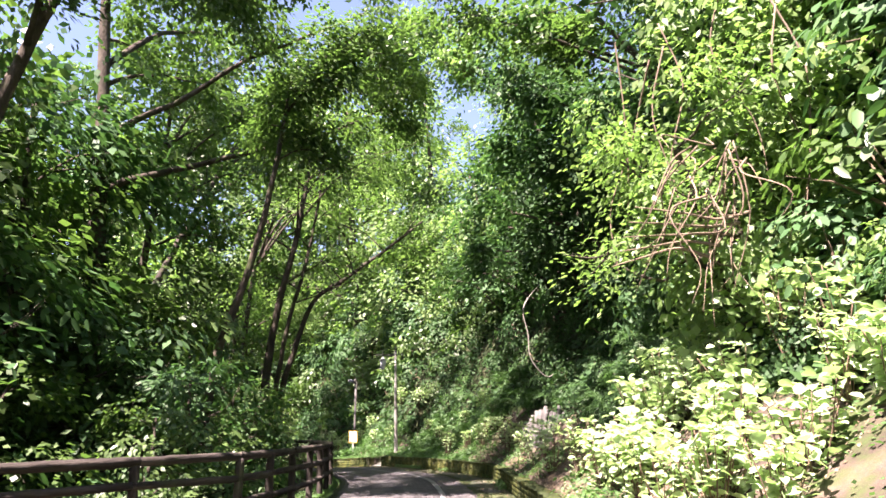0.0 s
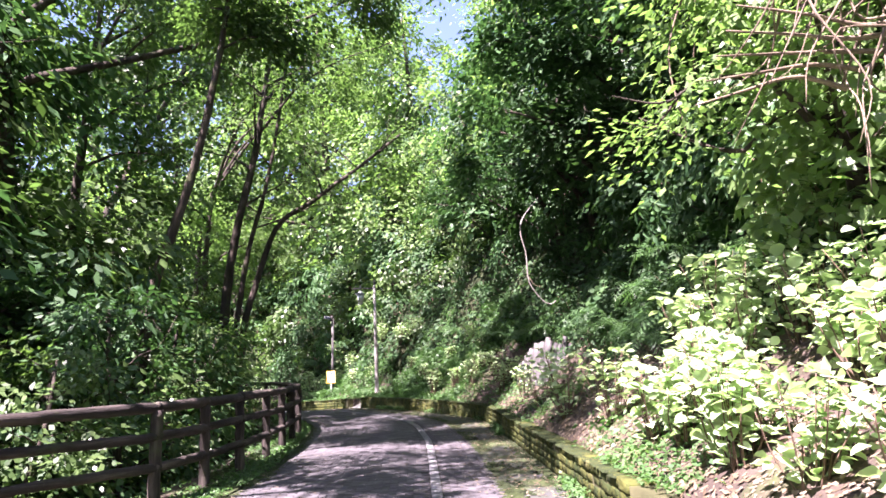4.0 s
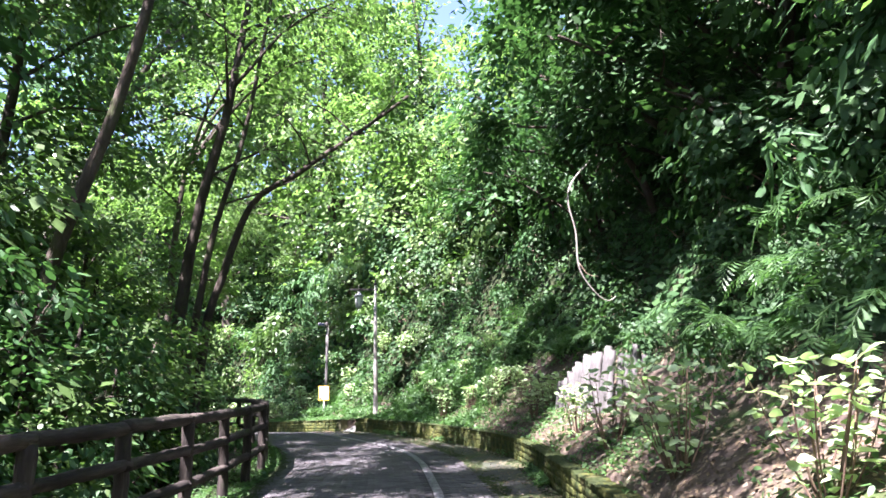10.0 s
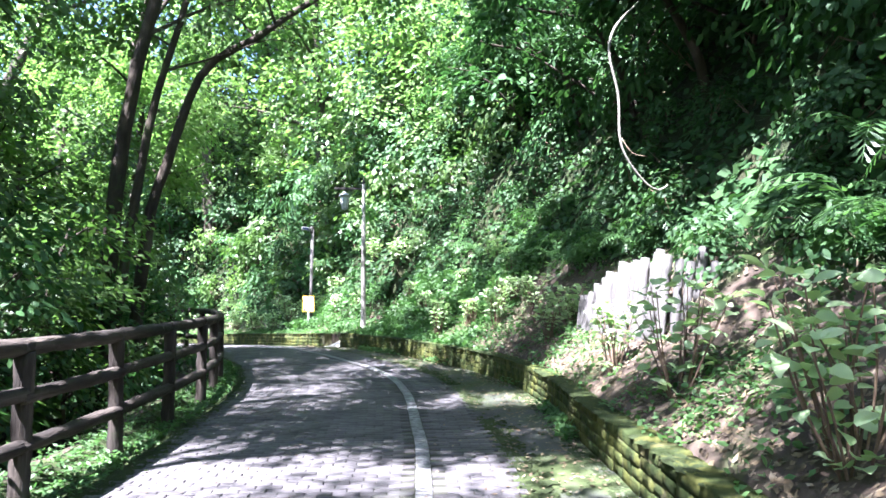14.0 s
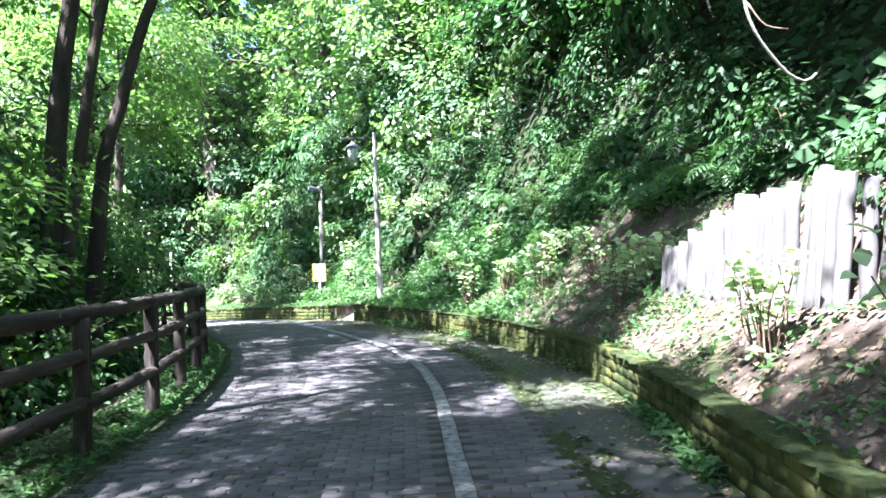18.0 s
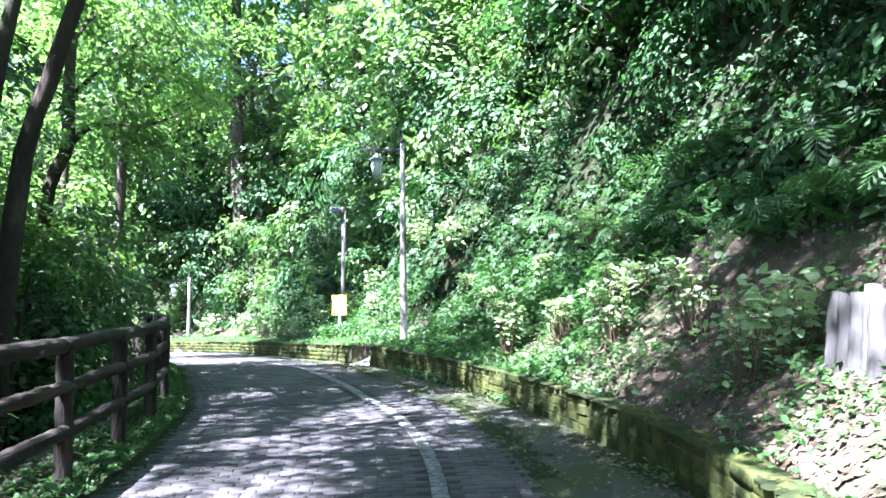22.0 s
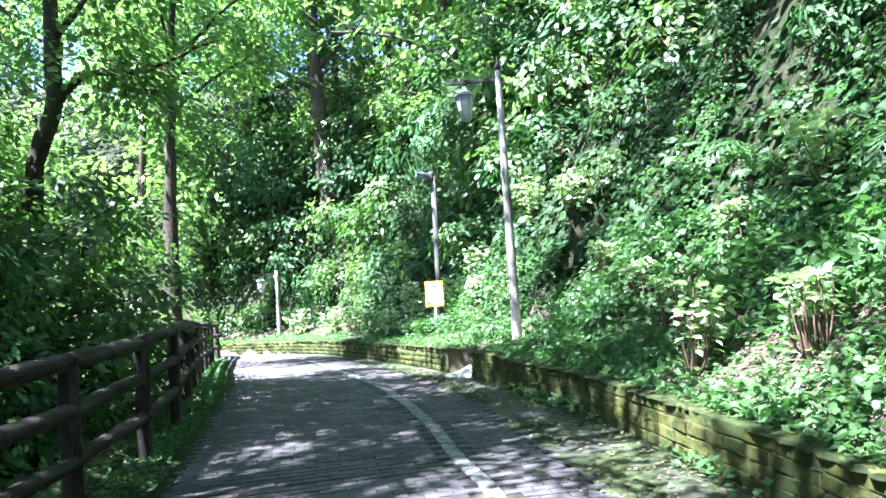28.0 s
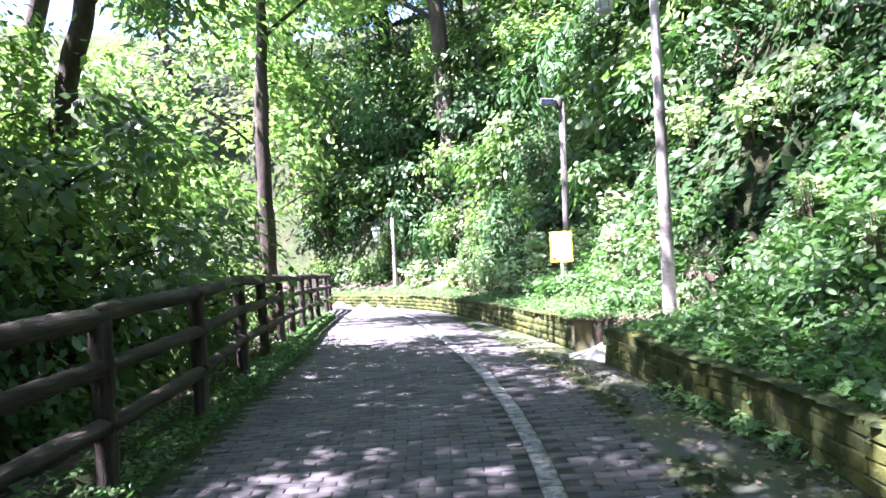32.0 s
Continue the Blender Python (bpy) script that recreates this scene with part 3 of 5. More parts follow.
def block_mesh(seed, lx, ly, lz):
    g = np.random.default_rng(seed)
    bm = bmesh.new()
    bmesh.ops.create_cube(bm, size=1)
    bmesh.ops.scale(bm, vec=(lx, ly, lz), verts=bm.verts)
    bmesh.ops.bevel(bm, geom=bm.edges[:], offset=0.01, segments=1, affect="EDGES")
    for v in bm.verts:
        v.co += Vector(g.normal(0, 0.004, 3))
    me = bpy.data.meshes.new("block")
    bm.to_mesh(me)
    bm.free()
    me.materials.append(STONE)
    return me


BLOCKS = [block_mesh(40 + k, (0.21, 0.222, 0.232, 0.238, 0.241, 0.228)[k], 0.2, 0.1) for k in range(6)]
CAPS = [block_mesh(60 + k, 0.325 + 0.006 * k, 0.25, 0.1) for k in range(4)]
wrng = np.random.default_rng(7)
wall_near, wall_far = [], []
for lo, hi in ((wall_run_at(8.5), GAP0), (GAP1, WALL_RUN[-1] - 8)):
    for course in range(4):
        step, z = (0.345, WALL_TOP - 0.047) if course == 3 else (0.243, 0.05 + course * 0.104)
        meshes = CAPS if course == 3 else BLOCKS
        for s in np.arange(lo + 0.25 + 0.2 * (course % 2), hi - 0.2, step):
            k = int(wrng.integers(len(meshes)))
            x, y = on_wall(s + wrng.normal(0, 0.008), (0.127 if course == 3 else 0.1) + wrng.normal(0, 0.005))
            tx, ty = on_wall(s + 0.05, 0.0) - on_wall(s - 0.05, 0.0)
            m = pose(x, y, z + float(descent(y)), wrng.normal(0, 0.8), wrng.normal(0, 0.6), math.degrees(math.atan2(ty, tx)) + wrng.normal(0, 1.2))
            (wall_near if 20.5 < y < 31.6 and len(wall_near) < 300 else wall_far).append((meshes[k], m, course))


def bake(items, name, material):
    """Many small pieces as one mesh."""
    pieces = []
    for me, m in items:
        co = np.empty(len(me.vertices) * 3, np.float32)
        me.vertices.foreach_get("co", co)
        co = co.reshape(-1, 3) @ np.array(m.to_3x3()).T + np.array(m.translation)
        me.calc_loop_triangles()
        tri = np.empty(len(me.loop_triangles) * 3, np.int32)
        me.loop_triangles.foreach_get("vertices", tri)
        pieces.append((co, tri.reshape(-1, 3)))
    return mesh_of(name, *joined(pieces), material, flat=True)


far_blocks = part("blocks", bake([(me, m) for me, m, _ in wall_far], "blocks", STONE), STONE, wall_thing)
far_blocks["kind"] = "stuff"

# trodden path that climbs through the gap to the lamp and on up the slope; its pale colour stands in for sun on soil
way_up = bend([(2.62, 32.02, -0.06), (2.95, 32.05, 0.02), (3.5, 32.1, 0.3), (4.1, 32.05, 0.55), (4.7, 31.95, 1.1), (5.2, 31.9, 1.9)], 26)
way_tan = unit(np.gradient(way_up[:, :2], axis=0))
way_wide = np.interp(np.arange(26), [0, 6, 14, 25], [0.66, 0.52, 0.62, 0.4])
across = np.linspace(-1, 1, 11)
path_xy = way_up[:, None, :2] + (way_wide[:, None] * across[None])[..., None] * np.stack([way_tan[:, 1], -way_tan[:, 0]], -1)[:, None]
slope_z = lay_of_land(path_xy.reshape(-1, 2)).reshape(26, 11) + 0.03 - 0.06 * across[None] ** 4
path_z = np.where(np.arange(26)[:, None] < 9, np.maximum(np.repeat(way_up[:, 2:], 11, 1) - 0.12 * across[None] ** 4, slope_z), slope_z)
path_z = path_z + np.array([[0.025 * noise.noise(Vector((*p, 0)) * 2.3) for p in row] for row in path_xy])
pi, pj = np.meshgrid(np.arange(25), np.arange(10), indexing="ij")
pa = (pi * 11 + pj).ravel()
tagged(new("ramp", mesh_of("ramp", np.concatenate([path_xy, path_z[..., None]], -1).reshape(-1, 3), np.stack([pa, pa + 1, pa + 12, pa + 11], -1), SUNLIT_PATH)),
       "trodden ramp between the wall ends, coloured pale as if sunlit", "ramp", kind="structure")


# ---- fence ----
FENCE_TAN, FENCE_RIGHT, FENCE_RUN = frame_of(FENCE)
frng = np.random.default_rng(21)
POST_MESHES = []
for k in range(4):
    h = 1.10
    pts = np.array([(0, 0, z) for z in np.linspace(-0.25, h, 16)]) + np.c_[frng.normal(0, 0.003, (16, 2)), np.zeros(16)]
    POST_MESHES.append(mesh_of("post", *tube(pts, [0.078, 0.072, 0.07, 0.069, 0.072], 14, 0.035, frng), LOG))
fence = thing("log_fence", "dark brown log-style fence with three rails", "fence")
post_run = [float(np.interp(y, FENCE[:470, 1], FENCE_RUN[:470])) for y in (5.3, 6.6, 7.9, 9.3, 10.8, 12.15, 13.25, 14.6, 16.1, 17.7, 19.3, 20.9, 22.4, 23.9, 25.5, 27.15, 28.95, 30.85, 32.55, 34.25, 35.95, 37.65, 39.3, 41.0, 42.7, 44.3)]
tail = np.arange(post_run[-1] + 1.5, FENCE_RUN[-1] - 0.1, 1.5)
post_run += [float(s) for s in tail]
posts = []
for n, s in enumerate(post_run):
    x, y = (float(np.interp(s, FENCE_RUN, FENCE[:, k])) for k in range(2))
    posts.append((x, y))
    part("post", POST_MESHES[n % 4], LOG, fence, at=pose(x, y, float(descent(y)), frng.normal(0, 0.6), frng.normal(0, 0.6), frng.uniform(0, 360)))
for n, ((xa, ya), (xb, yb)) in enumerate(zip(posts[:-1], posts[1:])):
    a, b = np.array([xa, ya]), np.array([xb, yb])
    way = (b - a) / np.linalg.norm(b - a)
    side = np.array([way[1], -way[0]])
    for z, r in ((1.13, 0.066), (0.79, 0.057), (0.42, 0.057)):
        off = side * (0.0 if z > 1 else 0.02)
        ends = [np.r_[a - way * 0.05 + off, z + descent(ya) + frng.normal(0, 0.008)], np.r_[b + way * 0.05 + off, z + descent(yb) + frng.normal(0, 0.008)]]
        long = float(np.linalg.norm(ends[1] - ends[0]))
        pts = np.c_[frng.normal(0, 0.003, (18, 2)), np.linspace(0, long, 18)]
        axis = Vector(ends[1] - ends[0]).to_track_quat("Z", "Y").to_matrix().to_4x4()
        part("rail", mesh_of("rail", *tube(pts, [r, r * 0.96, r * 1.04, r * 0.97], 14, 0.05, frng), LOG), LOG, fence, at=Matrix.Translation(ends[0]) @ axis @ Matrix.Rotation(frng.uniform(0, 6.28), 4, "Z"))


# ---- lamps, sign, stakes ----
def turned(profile, segs=16):
    """A turned shape from (radius, height) pairs."""
    a = np.linspace(0, 2 * np.pi, segs, endpoint=False)
    verts = np.array([(r * math.cos(t), r * math.sin(t), z) for r, z in profile for t in a])
    faces = [[i * segs + j, i * segs + (j + 1) % segs, (i + 1) * segs + (j + 1) % segs, (i + 1) * segs + j] for i in range(len(profile) - 1) for j in range(segs)]
    return verts, np.array(faces)


def lantern_post(m, height, group="street lamps"):
    lamp = thing("street_lamp", "pale lantern street lamp on a tall post", "street lamp", m, group)
    part("pole", mesh_of("pole", *tube([(0, 0, -0.3), (0, 0, 0.02), (0, 0, 1.2), (0, 0, height * 0.6), (0, 0, height - 0.12)], [0.092, 0.088, 0.078, 0.065, 0.052], 14), POLE), POLE, lamp)
    part("finial", mesh_of("finial", *turned([(0.0, height + 0.12), (0.012, height + 0.08), (0.02, height), (0.05, height - 0.06), (0.056, height - 0.14), (0.0, height - 0.14)], 12), DARK_METAL), DARK_METAL, lamp, "dark pointed pole cap")
    z = height - 0.3
    part("arm", box(1.02, 0.05, 0.07, 0.01, (-0.42, 0, z)), DARK_METAL, lamp, "dark cross arm")
    part("hook", mesh_of("hook", *tube([(-0.6, 0, z + 0.16), (-0.6, 0, z), (-0.6, 0, z - 0.1)], [0.014, 0.014], 8), DARK_METAL), DARK_METAL, lamp)
    lantern = part("lantern", mesh_of("lantern", *turned([(0.0, 0.0), (0.03, 0.0), (0.05, -0.05), (0.13, -0.1), (0.19, -0.15), (0.19, -0.175), (0.14, -0.18), (0.0, -0.18)], 6), GREY_METAL, flat=True), GREY_METAL, lamp, "grey hexagonal lantern roof", pose(-0.6, 0, z - 0.08))
    part("glass", mesh_of("glass", *turned([(0.0, -0.18), (0.145, -0.18), (0.10, -0.53), (0.0, -0.53)], 6), FROST, flat=True), FROST, lantern, "frosted tapering lantern glass")
    for k in range(6):
        a = k * math.pi / 3
        part("rib", mesh_of("rib", *tube([(0.147 * math.cos(a), 0.147 * math.sin(a), -0.17), (0.103 * math.cos(a), 0.103 * math.sin(a), -0.54)], [0.008, 0.008], 6), GREY_METAL), GREY_METAL, lantern)
    part("lantern_base", mesh_of("lantern_base", *turned([(0.0, -0.53), (0.108, -0.53), (0.1, -0.57), (0.05, -0.61), (0.0, -0.62)], 6), GREY_METAL, flat=True), GREY_METAL, lantern)
    return lamp


lantern_post(pose(3.88, 32.5, 0.5), 4.72)
lantern_post(pose(-4.7, 47.3, -0.45, 0, 0, 20), 2.95)

solar = thing("solar_light", "weathered grey post with a small solar light on top", "street lamp", pose(2.3, 37.2, 0.3))
part("post", mesh_of("post", *tube([(0, 0, -0.4), (0, 0, 1.5), (0.03, 0, 3.75)], [0.068, 0.062, 0.056], 12), GREY_LOG), GREY_LOG, solar)
part("collar", mesh_of("collar", *turned([(0.0, 3.86), (0.06, 3.85), (0.075, 3.8), (0.075, 3.62), (0.06, 3.6)], 12), DARK_METAL), DARK_METAL, solar)
head = part("lamp_head", box(0.3, 0.2, 0.13, 0.015, (-0.22, -0.06, 3.76), Matrix.Rotation(radians(8), 4, "Y")), GREY_METAL, solar, "grey lamp housing")
part("solar_panel", box(0.25, 0.012, 0.10, 0.003, (-0.22, -0.17, 3.76), Matrix.Rotation(radians(8), 4, "Y")), PANEL, head, "black glossy solar cell")

sign = thing("notice_sign", "white notice with yellow border on a pale post", "sign", pose(2.2, 36.9, 0.2, 0, 0, -6))
part("post", mesh_of("post", *tube([(0.0, 0.03, -0.3), (0.0, 0.03, 0.6), (0, 0.03, 1.28)], [0.03, 0.03, 0.03], 10), WHITE), WHITE, sign, "pale round post")
board = part("board", box(0.44, 0.012, 0.60, 0.004, (0.0, 0, 1.01)), YELLOW, sign, "yellow edged board")
part("panel", box(0.37, 0.006, 0.525, 0.002, (0.0, -0.009, 1.015)), WHITE, board, "white printed sheet")
part("picture", box(0.16, 0.004, 0.3, 0.001, (0.06, -0.013, 1.05)), BLUE, board, "pale blue drawing")
part("spot", box(0.07, 0.004, 0.05, 0.001, (-0.14, -0.013, 0.79)), RED, board, "small red mark")
for k in range(5):
    part("text_line", box(0.26 - 0.03 * (k % 2), 0.003, 0.016, 0.001, (-0.01, -0.0135, 0.85 - 0.0 + 0.06 * k if k < 2 else 1.24 - 0.03 * (k - 2))), BLUE, board)

srng = np.random.default_rng(33)
palisade = thing("stake_palisade", "bleached grey row of upright wooden stakes", "fence")
stake_line = np.concatenate([bend([(6.37, 20.98), (6.29, 20.2), (6.16, 19.3), (6.03, 18.4), (5.92, 17.6)], 27), bend([(6.0, 17.46), (6.3, 17.2), (6.7, 17.0)], 7)])
for k, (x, y) in enumerate(stake_line):
    f = k / (len(stake_line) - 1)
    top = float(np.interp(f, [0, 0.12, 0.3, 0.5, 0.75, 1], [1.48, 1.58, 1.8, 1.93, 1.96, 1.9])) + srng.normal(0, 0.045)
    x, foot = x + srng.normal(0, 0.014), one_height(x, y) - 0.12
    r = srng.uniform(0.052, 0.064)
    pts = bend([(0, 0, 0), (0, 0, top - foot)], 7) + np.c_[srng.normal(0, 0.004, (7, 2)), np.zeros(7)]
    part("stake", mesh_of("stake", *tube(pts, [r, r, r * 0.98, r * 0.95], 10, 0.035, srng), GREY_LOG), GREY_LOG, palisade,
         at=pose(x, y, foot, srng.normal(-5.5 * (1 - 0.6 * f), 1.2), srng.normal(9, 1.0), srng.uniform(-4, 4)))


# ---- trees ----
def grow(seed, trunk, r0, r1, limbs=9, reach=4.0, low=0.35, clumps=110, per=60, leaf=0.13, wide=0.075, leaves=None, flat=0.45, size=0.75, rise=0.5, extra=(), coarse=False, oval=False):
    """Meshes of one tree: trunk, limbs and a crown of leaves in uneven sprays. trunk: points from the foot up; extra: limbs given as points."""
    g = np.random.default_rng(seed)
    tp = bend(trunk, 26)
    meshes = [("trunk", mesh_of("trunk", *tube(tp + g.normal(0, r0 * 0.06, tp.shape), [r0 * 1.35, r0, (r0 + r1) / 2, r1], 8 if coarse else 10, 0.06, g), BARK))]
    ends = []
    lines = [(np.asarray(e, float), r0 * 0.42) for e in extra]
    for k in range(limbs):
        f = low + (1 - low) * (k + g.uniform(0, 0.8)) / limbs
        at = tp[min(int(f * 25), 25)]
        a = k * 2.4 + g.normal(0, 0.5)
        out = reach * (1.1 - 0.45 * (f - low) / (1 - low)) * g.uniform(0.7, 1.15)
        up = out * rise * g.uniform(0.5, 1.3)
        way = np.array([math.cos(a), math.sin(a), 0.0])
        p = [at, at + way * out * 0.35 + (0, 0, up * 0.55), at + way * out * 0.7 + (0, 0, up * 0.85) + g.normal(0, 0.15, 3), at + way * out + (0, 0, up) + g.normal(0, 0.25, 3)]
        lines.append((np.array(p), (r0 * (1 - f) + r1 * f) * 0.55))
    for p, r in lines:
        q = bend(p, 16)
        thin = q[::3] if coarse else q
        pieces = [tube(thin + g.normal(0, r * 0.12, thin.shape), [r, r * 0.7, r * 0.4, r * 0.15], 4 if coarse else 7, 0.04, g)]
        ends += [q[j] for j in (7, 9, 11, 13, 15)]
        for _ in range(3 if coarse else 4):
            j = int(g.integers(5, 15))
            w = unit(g.normal(0, 1, 3) + (0, 0, 0.4) + unit(q[min(j + 1, 15)] - q[j - 1]) * 1.2)
            e = bend([q[j], q[j] + w * g.uniform(0.4, 0.9) * reach * 0.22, q[j] + w * g.uniform(0.9, 1.3) * reach * 0.3 + (0, 0, 0.1)], 6)
            pieces.append(tube(e[::2] if coarse else e, [r * 0.3, r * 0.2, r * 0.06], 4))
            ends += [e[3], e[5], e[5]]
        meshes.append(("limb", mesh_of("limb", *joined(pieces), BARK)))
    ends = np.array(ends)
    c = ends[g.integers(0, len(ends), clumps)] + g.normal(0, 0.28, (clumps, 3)) * reach * 0.22
    axis = np.stack([np.interp(c[:, 2], tp[:, 2], tp[:, n]) for n in range(3)], -1)
    pos, face, tipway = sprays(g, c, c - axis + (0, 0, -0.1), per, size, flat)
    meshes.append(("crown", mesh_of("crown", *leaf_mesh(g, pos, face, leaf, wide, spread=0.55, way=tipway, oval=oval), leaves)))
    return meshes


def tree_thing(meshes, label, m=None, name="tree", group=""):
    t = thing(name, label, "tree", m, group)
    for kind, me in meshes:
        part(kind, me, me.materials[0], t)
    return t


def sunk(x, y):
    return one_height(x, y) - 0.2


# trees whose trunks show beside the fence
OLD_TRUNK = [(-5.75, 19.8, sunk(-5.75, 19.8)), (-5.8, 19.8, 4.6), (-5.96, 19.8, 6.8), (-6.1, 19.8, 9.0), (-6.2, 19.8, 11), (-6.45, 19.9, 14), (-6.6, 20, 17)]
old_tree = tree_thing(grow(101, OLD_TRUNK, 0.27, 0.1, 4, 3.4, 0.72, 190, 60, 0.2, 0.12, LEAF_MAPLE,
                extra=[[(-6.0, 19.8, 8.1), (-5.46, 19.8, 8.5), (-4.43, 20.2, 8.98), (-2.53, 20.8, 9.83), (-0.41, 21.4, 10.73), (0.89, 21.8, 11.5), (2.48, 22.3, 12.7), (3.04, 22.6, 13.9)],
                       [(-6.15, 19.8, 9.6), (-5.27, 19.7, 10.3), (-3.88, 19.3, 10.92), (-2.45, 18.9, 11.84), (-0.5, 18.4, 12.7), (1.84, 18.0, 13.75)],
                       [(-6.3, 19.8, 12), (-5.2, 22, 14.6), (-3.4, 24.5, 16.2), (-1, 27, 17.2)]]), "ivy-clad old tree with long rising boughs over the lane")
ivy_rng = np.random.default_rng(160)
ivy_at = bend(OLD_TRUNK, 60)[ivy_rng.integers(6, 38, 2600)]
ivy_turn = ivy_rng.uniform(0, 6.28, 2600)
ivy_out = np.c_[np.cos(ivy_turn), np.sin(ivy_turn), np.zeros(2600)]
ivy_pos = ivy_at + ivy_out * (0.24 + np.abs(ivy_rng.normal(0, 0.12, (2600, 1)))) + np.c_[np.zeros((2600, 2)), ivy_rng.normal(0, 0.15, 2600)]
part("ivy", mesh_of("ivy", *leaf_mesh(ivy_rng, ivy_pos, ivy_out + (0, 0, 0.4), 0.13, 0.11, 0.5, 0.15, 0.8), LEAF_IVY), LEAF_IVY, old_tree, "dark ivy round the trunk")
tree_thing(grow(102, [(-2.9, 18.7, sunk(-2.9, 18.7)), (-2.5, 18.7, 3.0), (-2.06, 18.6, 4.6), (-1.67, 18.6, 5.9), (-1.2, 18.6, 8.3), (-0.8, 18.8, 11.5)], 0.125, 0.05, 4, 2.2, 0.82, 290, 60, 0.16, 0.10, LEAF_MAPLE,
                # these high limbs are added to shade the lane, bank and hill
                extra=[[(-0.9, 18.8, 10.5), (0.4, 19.0, 12.4), (1.8, 19.4, 13.6), (3.2, 19.8, 14.0)], [(-0.8, 18.8, 11.2), (0.6, 17.8, 12.2), (1.6, 17.6, 12.8)], [(-0.8, 18.8, 11.2), (0.8, 19.4, 12.2), (2.0, 19.8, 12.6), (3.0, 20.4, 12.8)], [(-0.8, 18.8, 11.0), (1.2, 18.4, 12.2), (2.8, 18.6, 12.6)], [(-0.8, 18.8, 11.2), (0.6, 20.4, 12.2), (1.9, 21.4, 12.6), (2.8, 22.6, 12.8)], [(-0.8, 18.8, 11.2), (1.0, 20.0, 12.4), (2.4, 20.8, 12.8), (3.4, 21.4, 13.0)]]), "slender leaning tree beyond the fence")
tree_thing(grow(103, [(-1.75, 24.4, sunk(-1.75, 24.4)), (-1.47, 24.5, 3.6), (-1.17, 24.5, 5.9), (-0.65, 24.5, 8.3), (-0.15, 24.6, 12), (0.2, 24.8, 14.5)], 0.125, 0.05, 9, 3.6, 0.5, 52, 60, 0.16, 0.10, LEAF_MAPLE,
                # the last limb is added to shade the hillside
                extra=[[(-0.5, 24.5, 9), (0.8, 24.3, 10.6), (2.2, 24, 11.4), (3.6, 23.6, 11.8)], [(-0.4, 24.6, 10), (0.6, 26, 11.8), (2.0, 27.5, 12.8)], [(-0.3, 24.6, 10.6), (1.5, 26, 12.2), (3.4, 27, 12.8)]]), "slender pale-barked tree leaning over the fence")
tree_thing(grow(104, [(-1.3, 24.9, sunk(-1.3, 24.9)), (-0.96, 24.8, 3.0), (-0.72, 24.8, 3.9), (-0.03, 24.8, 5.97), (1.03, 24.8, 6.8), (2.84, 24.8, 8.2), (4.0, 24.9, 9.2)], 0.1, 0.04, 7, 2.6, 0.62, 20, 60, 0.16, 0.10, LEAF_MAPLE), "thin tree arching out over the lane")
tree_thing(grow(105, [(-1.6, 24.2, sunk(-1.6, 24.2)), (-0.9, 24.4, 4.8), (-0.39, 24.5, 6.9), (0.04, 24.5, 9.3), (0.4, 24.5, 12)], 0.08, 0.035, 7, 2.6, 0.5, 36, 60, 0.16, 0.10, LEAF_MAPLE), "thin straight tree beyond the fence")
tree_thing(grow(106, [(-3.4, 30.5, sunk(-3.4, 30.5)), (-3.2, 30.5, 3.3), (-2.83, 30.5, 4.5), (-2.82, 30.5, 5.8), (-2.6, 30.4, 8.5)], 0.16, 0.07, 3, 2.4, 0.7, 160, 60, 0.15, 0.095, LEAF_SUNNY,
                # all but the level branch are added high up, unseen, to shade the hill
                extra=[[(-2.83, 30.5, 4.5), (-2.42, 30.5, 4.9), (-1.9, 30.5, 4.95), (-1.29, 30.5, 4.95), (-0.4, 30.6, 5.4)], [(-2.6, 30.4, 8.4), (-1.6, 30.2, 10.6), (0.2, 29.8, 12.0), (1.6, 29.4, 12.6), (2.8, 28.8, 12.8)],
                       [(-2.6, 30.4, 8.4), (-1.4, 31.0, 10.8), (0.4, 31.4, 12.2), (1.8, 31.6, 12.6)], [(-2.6, 30.4, 8.4), (-1.6, 29.0, 10.6), (-0.2, 28.0, 12.0), (1.4, 27.2, 12.6)], [(-2.6, 30.4, 8.4), (-1.0, 30.2, 10.8), (1.0, 29.4, 12.4), (3.2, 27.8, 13.0)]]), "forked tree with a level branch beyond the fence")
tree_thing(grow(107, [(-4.15, 37, sunk(-4.15, 37)), (-4.1, 37, 3.7), (-3.95, 37, 6.6), (-3.9, 37, 7.3), (-3.7, 37.1, 10.5)], 0.16, 0.06, 8, 4.0, 0.6, 150, 60, 0.17, 0.1, LEAF_SUNNY,
                extra=[[(-3.95, 37, 6.9), (-4.5, 37, 7.8), (-5.3, 37, 8.9)], [(-3.95, 37, 7.0), (-3.2, 37, 7.9), (-2.0, 36.9, 8.8), (-0.9, 36.8, 9.3)]]), "dark upright tree forking above the bend")

tree_thing(grow(108, [(-9.5, 35.5, sunk(-9.5, 35.5)), (-8.8, 35.5, 5), (-7.2, 35.6, 10), (-5.0, 35.8, 15), (-3.0, 35.8, 19.5)], 0.2, 0.07, 9, 4.0, 0.68, 260, 60, 0.22, 0.13, LEAF_MAPLE,
                extra=[[(-5.6, 35.8, 13.5), (-2.6, 36, 15.6), (0, 35.6, 17), (2.6, 35.4, 17.6), (4.2, 35.2, 18)], [(-6.8, 35.7, 11), (-3.2, 36, 13), (0.4, 36.2, 14.4), (3.0, 36.4, 15)], [(-4.8, 35.8, 15), (-2, 35.8, 18), (0.8, 35.6, 19.6), (3.5, 35.2, 20.2)]]), "tall tree with a high crown over the bend")

